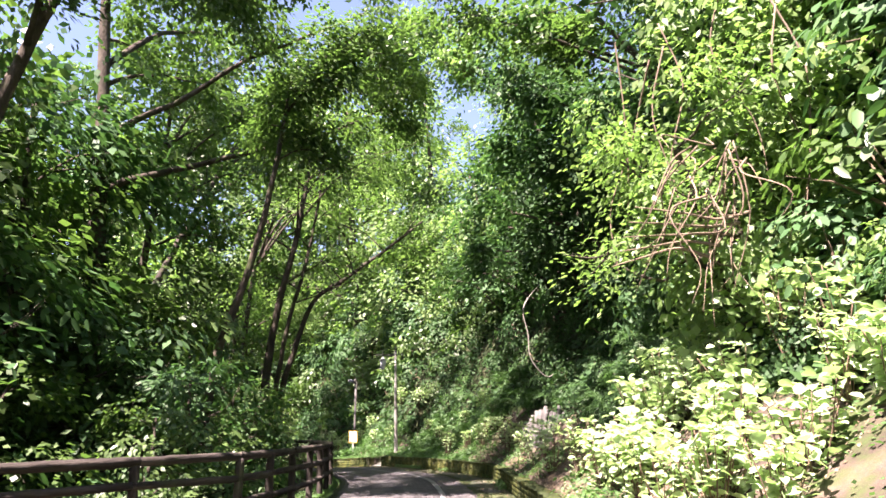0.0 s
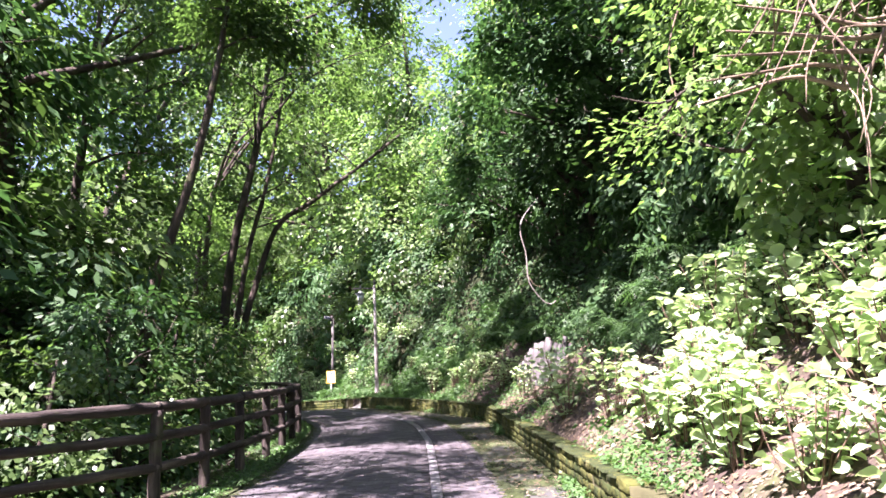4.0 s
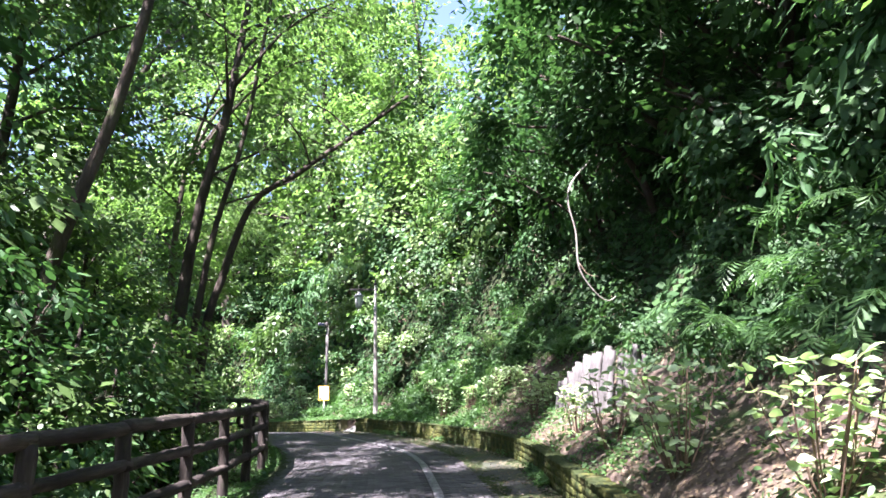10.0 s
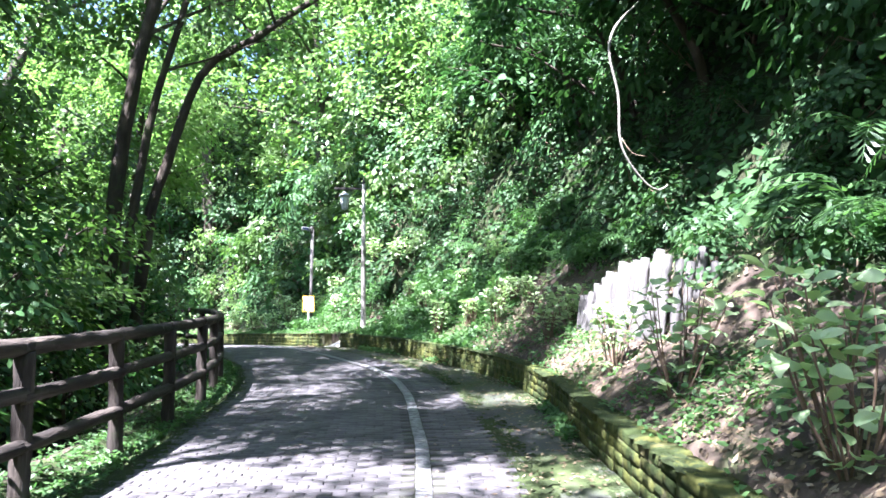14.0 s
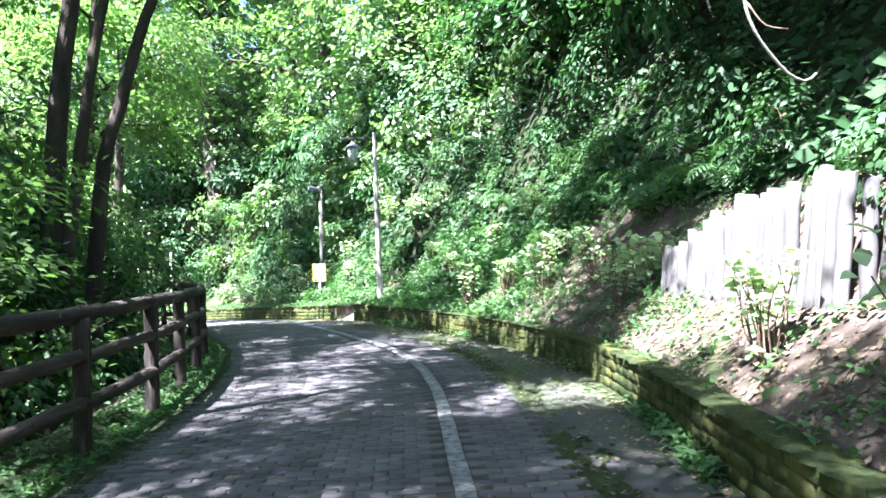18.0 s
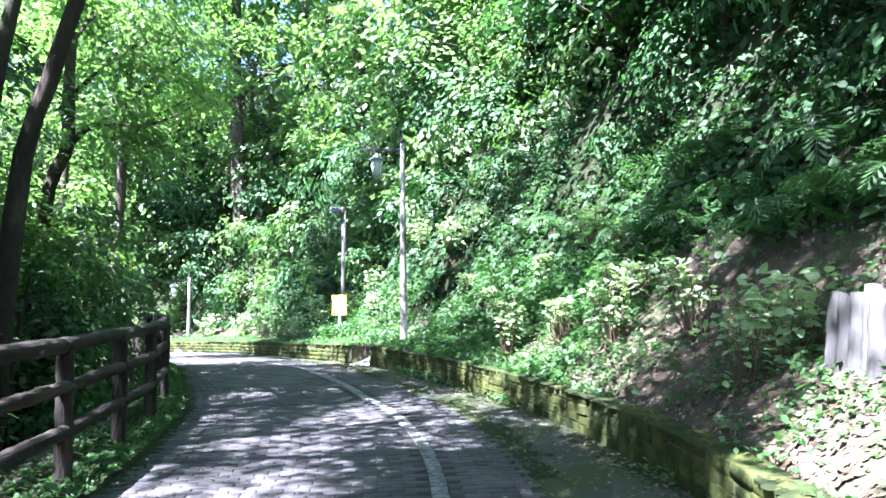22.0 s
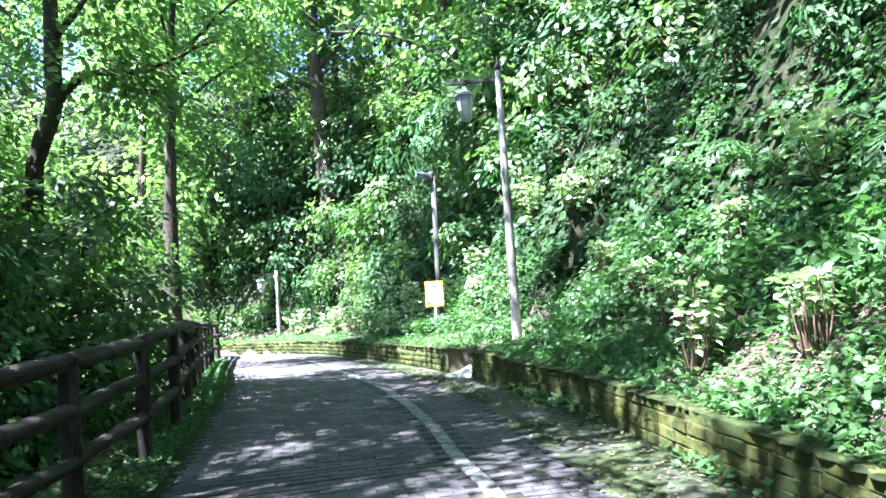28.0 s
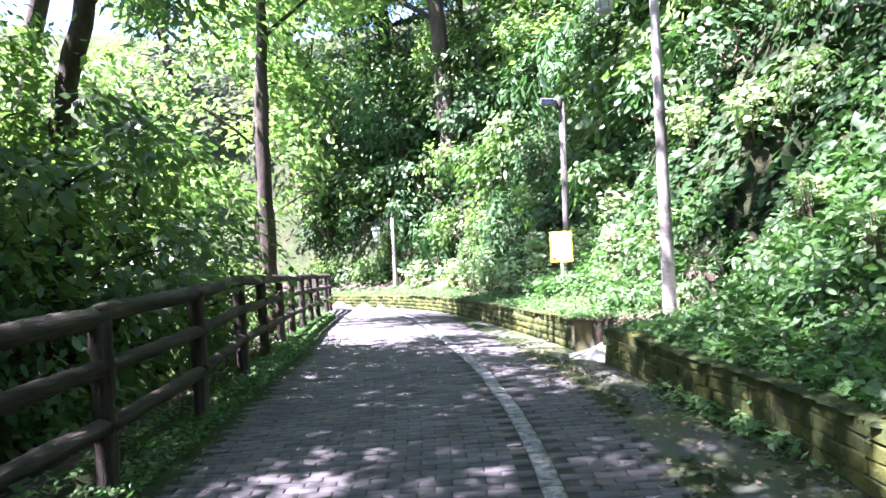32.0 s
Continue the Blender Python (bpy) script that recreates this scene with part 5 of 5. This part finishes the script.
HYDRANGEAS = [hydrangea(401, 0.95, 14, 12, 0.15), hydrangea(402, 0.85, 16, 9, 0.12, 0.6, 0.36), hydrangea(403, 1.05, 16, 9, 0.135, 0.45, 0.42, 16), hydrangea(404, 0.85, 16, 13, 0.15), hydrangea(405, 0.6, 22, 6, 0.095, 0.7, 0.38)]
HYDRANGEA_LABELS = ("leafy hydrangea bush with brown canes", "small hydrangea with bare lower canes", "tall sparse hydrangea with broad leaves", "full hydrangea bush beside the wall", "cut-back hydrangea with many bare brown canes")
hydra_models = []
for k, meshes in enumerate(HYDRANGEAS):
    t = thing("hydrangea", HYDRANGEA_LABELS[k], "shrub", pose(30 + 3 * k, -36, 20), "hydrangeas on the bank")
    for kind, me in meshes:
        part(kind, me, me.materials[0], t)
    hydra_models.append(t)
yrng = np.random.default_rng(88)


def plant_hydrangea(x, y, k, s):
    if y < 10:
        x, s = x + max(0.0, 0.65 - float(beside(WALL, np.array([[x, y]]))[0][0])), s * 0.86
    copy_thing(hydra_models[k], pose(x, y, one_height(x, y) - 0.02, yrng.normal(0, 4), yrng.normal(0, 4), yrng.uniform(0, 360)) @ Matrix.Scale(s, 4))


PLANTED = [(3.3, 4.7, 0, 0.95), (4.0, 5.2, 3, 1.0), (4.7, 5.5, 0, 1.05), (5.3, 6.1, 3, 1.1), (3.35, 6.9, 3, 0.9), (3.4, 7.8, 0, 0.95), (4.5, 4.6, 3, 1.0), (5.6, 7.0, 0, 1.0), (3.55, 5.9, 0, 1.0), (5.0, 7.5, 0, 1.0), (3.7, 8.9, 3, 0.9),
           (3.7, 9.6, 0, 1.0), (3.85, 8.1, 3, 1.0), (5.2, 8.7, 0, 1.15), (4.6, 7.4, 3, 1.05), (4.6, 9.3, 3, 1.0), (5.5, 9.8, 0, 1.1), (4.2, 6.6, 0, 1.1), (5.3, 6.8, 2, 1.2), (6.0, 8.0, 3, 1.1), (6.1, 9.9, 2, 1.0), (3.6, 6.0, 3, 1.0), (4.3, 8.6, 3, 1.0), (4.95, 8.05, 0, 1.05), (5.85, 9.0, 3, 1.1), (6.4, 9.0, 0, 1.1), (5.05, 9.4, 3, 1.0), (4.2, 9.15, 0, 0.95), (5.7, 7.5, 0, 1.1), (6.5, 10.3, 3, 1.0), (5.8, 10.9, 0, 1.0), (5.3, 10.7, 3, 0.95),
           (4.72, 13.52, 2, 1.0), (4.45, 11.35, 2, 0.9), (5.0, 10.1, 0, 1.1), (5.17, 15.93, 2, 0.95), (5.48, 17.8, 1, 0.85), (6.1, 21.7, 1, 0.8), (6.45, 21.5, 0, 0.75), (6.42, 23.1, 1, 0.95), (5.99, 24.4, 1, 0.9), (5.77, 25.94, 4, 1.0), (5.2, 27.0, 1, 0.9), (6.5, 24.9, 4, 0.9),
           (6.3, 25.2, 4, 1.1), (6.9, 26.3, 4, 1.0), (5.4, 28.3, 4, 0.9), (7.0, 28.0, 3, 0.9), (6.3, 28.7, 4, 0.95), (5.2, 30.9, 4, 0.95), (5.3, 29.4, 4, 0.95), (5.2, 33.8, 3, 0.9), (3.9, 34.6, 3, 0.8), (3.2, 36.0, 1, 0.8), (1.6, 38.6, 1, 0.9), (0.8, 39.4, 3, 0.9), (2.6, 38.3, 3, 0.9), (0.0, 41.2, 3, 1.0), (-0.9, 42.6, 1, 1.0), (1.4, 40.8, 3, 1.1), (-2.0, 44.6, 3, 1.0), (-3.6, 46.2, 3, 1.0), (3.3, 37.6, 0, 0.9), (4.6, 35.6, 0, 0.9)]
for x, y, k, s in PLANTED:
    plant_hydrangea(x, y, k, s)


# ---- ferns, creepers, ground cover ----
def fern(seed, fronds=11, length=0.75):
    g = np.random.default_rng(seed)
    out = []
    for k in range(fronds):
        a = k * 2.4 + g.normal(0, 0.3)
        ln = length * g.uniform(0.7, 1.15)
        w = np.array([math.cos(a), math.sin(a), 0])
        q = bend([(0, 0, 0), w * ln * 0.4 + (0, 0, ln * 0.42), w * ln * 0.8 + (0, 0, ln * 0.35), w * ln * 1.05 + (0, 0, ln * 0.08)], 17)
        side = np.array([-w[1], w[0], 0])
        pieces = [tube(q, [0.006, 0.003], 4)]
        for j in range(2, 17):
            wide = 0.2 * ln * math.sin(math.pi * (0.12 + 0.86 * j / 17))
            for sg in (-1, 1):
                tip = q[j] + side * sg * wide + (q[min(j + 1, 16)] - q[j - 1]) * 0.35 - np.array([0, 0, wide * 0.25])
                half = (q[min(j + 1, 16)] - q[j]) * 0.42 if j < 16 else w * 0.01
                pieces.append((np.array([q[j] - half, tip * 0.6 + q[j] * 0.4 - half * 0.7, tip, tip * 0.6 + q[j] * 0.4 + half * 0.9]), [[0, 1, 2, 3]]))
        out.append(("frond", mesh_of("frond", *joined(pieces), LEAF_FERN)))
    return out


fern_models = []
for k in range(3):
    t = thing("fern", "green arching fern at the foot of the hill", "fern", pose(30 + 3 * k, -42, 20), "ferns")
    for kind, me in fern(501 + k, 9 + k, 0.7 + 0.08 * k):
        part(kind, me, LEAF_FERN, t)
    fern_models.append(t)
for y, d in [(9.5, 2.3), (10.6, 2.5), (11.7, 2.3), (12.5, 2.6), (13.4, 2.3), (14.3, 2.5), (15.2, 2.6), (12.9, 3.0), (10.2, 3.0), (16.3, 2.7), (8.6, 2.6), (14.9, 3.1), (13.2, 1.9), (14.1, 2.0), (15.0, 2.0), (15.8, 2.1), (16.5, 2.2), (13.7, 2.8), (16.1, 2.9), (12.2, 2.0), (15.5, 3.4), (14.5, 3.3), (22.8, 2.6), (25.5, 2.7), (28.4, 2.7), (20.9, 2.3), (21.5, 2.1), (22.2, 2.2), (23.0, 2.0), (23.7, 2.3), (24.4, 2.1), (25.1, 2.2), (21.9, 2.8), (23.4, 2.8), (24.8, 2.8), (26.0, 2.3)]:
    x, y2 = on_wall(wall_run_at(y), d)
    copy_thing(fern_models[int(yrng.integers(3))], pose(x, y2, one_height(x, y2), yrng.normal(-6, 8), yrng.normal(-14, 8), yrng.uniform(0, 360)) @ Matrix.Scale(yrng.uniform(0.85, 1.2), 4))

vine = thing("hanging_branch", "pale bare branch hanging from the thicket", "branch", pose(0, 0, 0))
part("bough", mesh_of("bough", *tube(bend([(6.6, 19.2, 5.6), (6.0, 18.7, 5.0), (5.86, 18.6, 4.6), (5.97, 18.6, 4.05), (6.0, 18.6, 3.4), (6.28, 18.6, 2.97), (6.5, 18.6, 2.84), (6.66, 18.65, 2.92)], 40), [0.012, 0.015, 0.015, 0.011], 8, 0.05, yrng), PALE_TWIG), PALE_TWIG, vine)
part("twig", mesh_of("twig", *tube(bend([(6.0, 18.6, 3.5), (6.12, 18.55, 3.3), (6.3, 18.5, 3.25)], 8), [0.01, 0.004], 5), TWIG), TWIG, vine)

tangle = thing("bare_branches", "tangle of bare reddish twigs above the bank", "branch", pose(0, 0, 0))
for k in range(26):
    a = np.array([yrng.uniform(4.2, 5.0), yrng.uniform(6.5, 7.5), yrng.uniform(3.6, 4.9)])
    e = a + yrng.normal(0, 0.3, 3) + np.array([-0.35, -0.1, -1.0]) * yrng.uniform(0.6, 1.3)
    part("twig", mesh_of("twig", *tube(bend([a, (a * 2 + e) / 3 + yrng.normal(0, 0.18, 3), (a + 2 * e) / 3 + yrng.normal(0, 0.14, 3), e + yrng.normal(0, 0.1, 3)], 16), [0.013, 0.008, 0.003], 6, 0.06, yrng), TWIG), TWIG, tangle)
for k in range(5):
    a = np.array([4.6 + 0.1 * k, 7.2 - 0.08 * k, 3.4 + 0.12 * k])
    part("bough", mesh_of("bough", *tube(bend([a, a + (-0.35, 0.1, 0.12 - 0.05 * k), a + (-0.8, 0.15, 0.0), a + (-1.15 - 0.05 * k, 0.2, -0.1 + 0.04 * k)], 14), [0.022, 0.014, 0.006], 6, 0.06, yrng), TWIG), TWIG, tangle)

# weeds and low herbs on the bank, thick in patches, sparse elsewhere
wd_rng = np.random.default_rng(91)
ws = wd_rng.uniform(wall_run_at(4), WALL_RUN[-1] - 8, 60000)
wdist = np.abs(wd_rng.normal(0, 1, 60000)) * 1.1 + 0.1
wxy = on_wall(ws, wdist)
patch = np.sin(wxy[:, 0] * 2.1 + 0.6 * wxy[:, 1]) + np.sin(wxy[:, 1] * 1.3 - wxy[:, 0]) + 0.5 * np.sin(wxy[:, 1] * 4.1 + wxy[:, 0] * 3)
keep = ~((wxy[:, 1] > 31.3) & (wxy[:, 1] < 32.75)) & (patch + wd_rng.normal(0, 0.5, len(patch)) + np.interp(wxy[:, 1], [9, 11, 13, 17, 20, 24, 27, 30], [-0.3, -0.6, -1.1, -0.7, -0.3, -0.2, 0.7, 1.2]) > 0.1) & (wdist < 3.2)
wxy = wxy[keep]
wz = np.concatenate([lay_of_land(b) for b in np.array_split(wxy, 20)])
wz = np.where(wdist[keep] < 0.32, np.maximum(wz, WALL_TOP + 0.01 + descent(wxy[:, 1])), wz)
wpos = np.c_[wxy, wz + wd_rng.uniform(0.0, 0.1, len(wxy)) * wd_rng.uniform(0.3, 1, len(wxy))]
cover = new("ground_cover", mesh_of("ground_cover", *leaf_mesh(wd_rng, wpos, np.tile([0, 0, 1.0], (len(wpos), 1)), 0.062, 0.045, 0.25, 0.12, 0.9), LEAF_WEED))
tagged(cover, "low green herbs and weeds covering the bank", "ground cover", kind="stuff")
# leafy herbs, knee high, over the bank beyond the stakes
ts = wd_rng.uniform(wall_run_at(21.5), wall_run_at(38), 2600)
td = 0.35 + 1.9 * wd_rng.uniform(0, 1, 2600) ** 0.8
txy = on_wall(ts, td)
tkeep = (np.sin(txy[:, 0] * 2.3 + txy[:, 1] * 0.9) + np.sin(txy[:, 1] * 1.7 + 1) + np.interp(td, [0.3, 1.0, 1.6], [-0.9, -0.2, 0.9]) - np.interp(txy[:, 1], [24.5, 27], [1.6, 0.3]) + wd_rng.normal(0, 0.4, 2600) > -0.1) & ~((txy[:, 1] > 31.2) & (txy[:, 1] < 32.9))
txy = txy[tkeep]
tz = lay_of_land(txy)
tall = wd_rng.uniform(0.1, 0.36, len(txy))
tcen = np.c_[txy, tz + tall]
tpos, tface, tway = sprays(wd_rng, tcen, wd_rng.normal(0, 1, tcen.shape) * (1, 1, 0.1), 12, 0.17, 0.7, 0.35)
tagged(new("bank_herbs", mesh_of("bank_herbs", *leaf_mesh(wd_rng, tpos, tface, 0.1, 0.062, 0.4, 0.15, 0.5, tway, True), LEAF_WEED)), "knee-high leafy herbs on the bank", "herbs", kind="stuff")
# low bright herbs between the wall and the foot of the hill, and small tufts on the bare soil
lows = wd_rng.uniform(wall_run_at(24.5), wall_run_at(31.2), 3000)
lowd = 0.22 + 3.4 * wd_rng.uniform(0, 1, 3000) ** 1.5
lowxy = on_wall(lows, lowd)
bare = np.exp(-((lowxy[:, None, :] - np.array([(5.2, 27.0), (5.5, 26.5), (5.77, 25.9), (6.0, 24.4)])) ** 2).sum(-1) / 0.16).sum(1)
lowxy = lowxy[bare + wd_rng.normal(0, 0.2, 3000) < 0.45]
tufts = wd_rng.uniform(wall_run_at(9.5), wall_run_at(24.5), 240)
lowxy = np.concatenate([lowxy, on_wall(tufts, 0.3 + 1.8 * wd_rng.uniform(0, 1, 240))])
lowc = np.c_[lowxy, lay_of_land(lowxy) + wd_rng.uniform(0.02, 0.12, len(lowxy))]
hpos, hface, hway = sprays(wd_rng, lowc, wd_rng.normal(0, 1, lowc.shape) * (1, 1, 0.1), 9, 0.12, 0.55, 0.35)
tagged(new("low_herbs", mesh_of("low_herbs", *leaf_mesh(wd_rng, hpos, hface, 0.075, 0.05, 0.35, 0.15, 0.5, hway, True), LEAF_WEED)), "low bright green herbs behind the wall", "herbs", kind="stuff")
vs = wd_rng.uniform(line_run_at(9), LINE_RUN[-1] - 6, 26000)
vd = np.interp(vs, SS, to_left) - np.abs(wd_rng.normal(0, 0.4, len(vs))) - 0.03
vxy = on_line(vs, vd)
vz = np.concatenate([lay_of_land(b) for b in np.array_split(vxy, 20)])
vpos = np.c_[vxy, np.maximum(vz - descent(vxy[:, 1]), -0.4) + descent(vxy[:, 1]) + 0.06 + wd_rng.uniform(0, 0.05, len(vxy))]
tagged(new("verge_plants", mesh_of("verge_plants", *leaf_mesh(wd_rng, vpos, np.tile([0, 0, 1.0], (len(vpos), 1)), 0.06, 0.035, 0.1, 0.1, 1.0), LEAF_WEED)), "short grass and weeds under the fence", "grass", kind="stuff")
# ivy leaves over the steep foot of the hill
hs = wd_rng.uniform(wall_run_at(4), WALL_RUN[-1] - 8, 54000)
hxy = on_wall(hs, 2.1 + 8.4 * wd_rng.uniform(0, 1, len(hs)) ** 1.6)
hz = np.concatenate([lay_of_land(b) for b in np.array_split(hxy, 30)])
tagged(new("ivy_carpet", mesh_of("ivy_carpet", *leaf_mesh(wd_rng, np.c_[hxy, hz + wd_rng.uniform(0.0, 0.12, len(hxy))], np.tile([-0.6, -0.2, 0.8], (len(hxy), 1)), 0.2, 0.165, 0.2, 0.1, 1.0), LEAF_IVY)), "ivy and creepers over the steep slope", "ivy", kind="stuff")
# weeds at the foot of the wall
fs = wd_rng.uniform(wall_run_at(10), wall_run_at(31), 5200)
fkeep = (np.sin(fs * 1.7) + np.sin(fs * 0.63 + 1) + wd_rng.normal(0, 0.3, len(fs))) > 0.75
fxy = on_wall(fs[fkeep], -np.abs(wd_rng.normal(0, 0.09, int(fkeep.sum()))))
fpos = np.c_[fxy, wd_rng.uniform(0.0, 0.13, len(fxy))]
tagged(new("wall_weeds", mesh_of("wall_weeds", *leaf_mesh(wd_rng, fpos, np.tile([0, 0, 1.0], (len(fpos), 1)), 0.07, 0.05, 0.2, 0.1, 0.9), LEAF_WEED)), "small weeds growing along the foot of the wall", "weeds", kind="stuff")


def litter(name, xy, z, size, label):
    pos = np.c_[xy, z]
    e = 0.08
    tilt = np.stack([lay_of_land(xy - (e, 0)) - lay_of_land(xy + (e, 0)), lay_of_land(xy - (0, e)) - lay_of_land(xy + (0, e)), np.full(len(xy), 2 * e)], -1)
    up = unit(tilt) if name == "bank_litter" else np.tile([0, 0, 1.0], (len(pos), 1))
    ob = new(name, mesh_of(name, *leaf_mesh(wd_rng, pos, up, size, size * 0.6, 0.0, 0.2, 0.45), LITTER))
    return tagged(ob, label, "dead leaves", kind="stuff")


ls_ = wd_rng.uniform(wall_run_at(5), wall_run_at(37), 20000)
ld_ = np.abs(wd_rng.normal(0, 1.1, 20000)) + 0.1
lxy = on_wall(ls_, ld_)
litter("bank_litter", lxy, np.concatenate([lay_of_land(b) for b in np.array_split(lxy, 20)]) + 0.014, 0.065, "dead leaves scattered over the bank soil")
rs_ = wd_rng.uniform(wall_run_at(9), wall_run_at(34), 2600)
litter("road_litter", on_wall(rs_, -np.abs(wd_rng.normal(0, 0.6, 2600)) - 0.03), 0.012 + descent(on_wall(rs_, -0.3 * np.ones(2600))[:, 1]), 0.055, "fallen leaves along the wall foot")
rl_ = wd_rng.uniform(line_run_at(9), line_run_at(34), 500)
litter("lane_litter", on_line(rl_, np.interp(rl_, SS, to_left) + np.abs(wd_rng.normal(0, 0.7, 500))), 0.012 + descent(on_line(rl_, -np.ones(500))[:, 1]), 0.045, "fallen leaves scattered on the pavers")


# moss cushions along the edge of the pavers, the wall foot and the lane's other edge
mrng = np.random.default_rng(95)


def cushions(xy, size, label, name="moss", lift=0.0, material=MOSS, category="moss"):
    n = len(xy)
    a = np.arange(6) * np.pi / 3
    r = size * mrng.uniform(0.5, 1.3, n)
    rr = r[:, None] * mrng.uniform(0.65, 1.2, (n, 6))
    turn = mrng.uniform(0, 6.28, (n, 1))
    z = descent(xy[:, 1]) + lift
    rim = np.stack([xy[:, :1] + rr * np.cos(a + turn), xy[:, 1:] + rr * np.sin(a + turn) * 1.3, np.repeat((z - 0.008)[:, None], 6, 1)], -1)
    top = np.c_[xy, z + 0.004 + r * mrng.uniform(0.08, 0.2, n)][:, None]
    tri = np.array([[6, k, (k + 1) % 6] for k in range(6)])
    me = mesh_of(name, np.concatenate([rim, top], 1).reshape(-1, 3), (np.arange(n)[:, None, None] * 7 + tri[None]).reshape(-1, 3), material)
    return tagged(new(name, me), label, category, kind="stuff")


ms = mrng.uniform(line_run_at(9), line_run_at(40), 5200)
ms = ms[(np.sin(ms * 0.9) + np.sin(ms * 2.7 + 1) + mrng.normal(0, 0.4, len(ms))) > -0.4]
cushions(on_line(ms, EDGE + 0.04 + np.abs(mrng.normal(0, 0.14, len(ms)))), 0.032, "green moss along the edge of the pavers", "edge_moss")
ms = mrng.uniform(wall_run_at(9), wall_run_at(31.3), 3600)
cushions(on_wall(ms, -np.abs(mrng.normal(0, 0.1, len(ms))) - 0.01), 0.032, "green moss along the foot of the wall", "wall_foot_moss")
ms = mrng.uniform(wall_run_at(9), wall_run_at(44), 7000)
ms = ms[((ms < GAP0) | (ms > GAP1)) & (np.sin(ms * 1.1) + np.sin(ms * 3.7 + 2) + mrng.normal(0, 0.6, len(ms)) > -0.5)]
cushions(on_wall(ms, np.abs(mrng.normal(0.02, 0.1, len(ms))) + 0.0), 0.045, "moss cushions on top of the stone wall", "wall_top_moss", WALL_TOP + 0.003)
cxy = on_wall(mrng.uniform(wall_run_at(5), wall_run_at(31), 5000), mrng.uniform(0.3, 2.6, 5000))
cushions(cxy, 0.016, "crumbs of soil and small clods on the bank", "soil_clods", np.concatenate([lay_of_land(b) for b in np.array_split(cxy, 10)]) - descent(cxy[:, 1]) + 0.004, SOIL, "soil")
ms = mrng.uniform(line_run_at(9), line_run_at(40), 4200)
cushions(on_line(ms, np.interp(ms, SS, to_left) + np.abs(mrng.normal(0, 0.07, len(ms)))), 0.03, "green moss creeping onto the lane from the verge", "lane_edge_moss")


# ---- separate stones of the wall and pavers of the lane ----
for me, m, course in wall_near:
    part("cap_stone" if course == 3 else "stone", me, STONE, wall_thing, at=m)
paver_bm = box(0.097, 0.2, 0.04, 0.004, (0, 0, -0.02))
paver_me = bpy.data.meshes.new("paver")
paver_bm.to_mesh(paver_me)
paver_bm.free()
paver_me.materials.append(PAVER)
for s, d in zip(bs[near], bd[near]):
    x, y = on_line(s, d)
    tx, ty = on_line(s + 0.05, d) - on_line(s - 0.05, d)
    part("paver", paver_me, PAVER, road, at=pose(x, y, 0.0005 + prng.normal(0, 0.002), prng.normal(0, 0.5), prng.normal(0, 0.6), math.degrees(math.atan2(ty, tx)) + prng.normal(0, 0.4)))


# the patterns from which the repeats were made
for model in (*models, *bushy, *shrub_models, *hydra_models, *fern_models):
    for o in (*model.children_recursive, model):
        bpy.data.objects.remove(o)
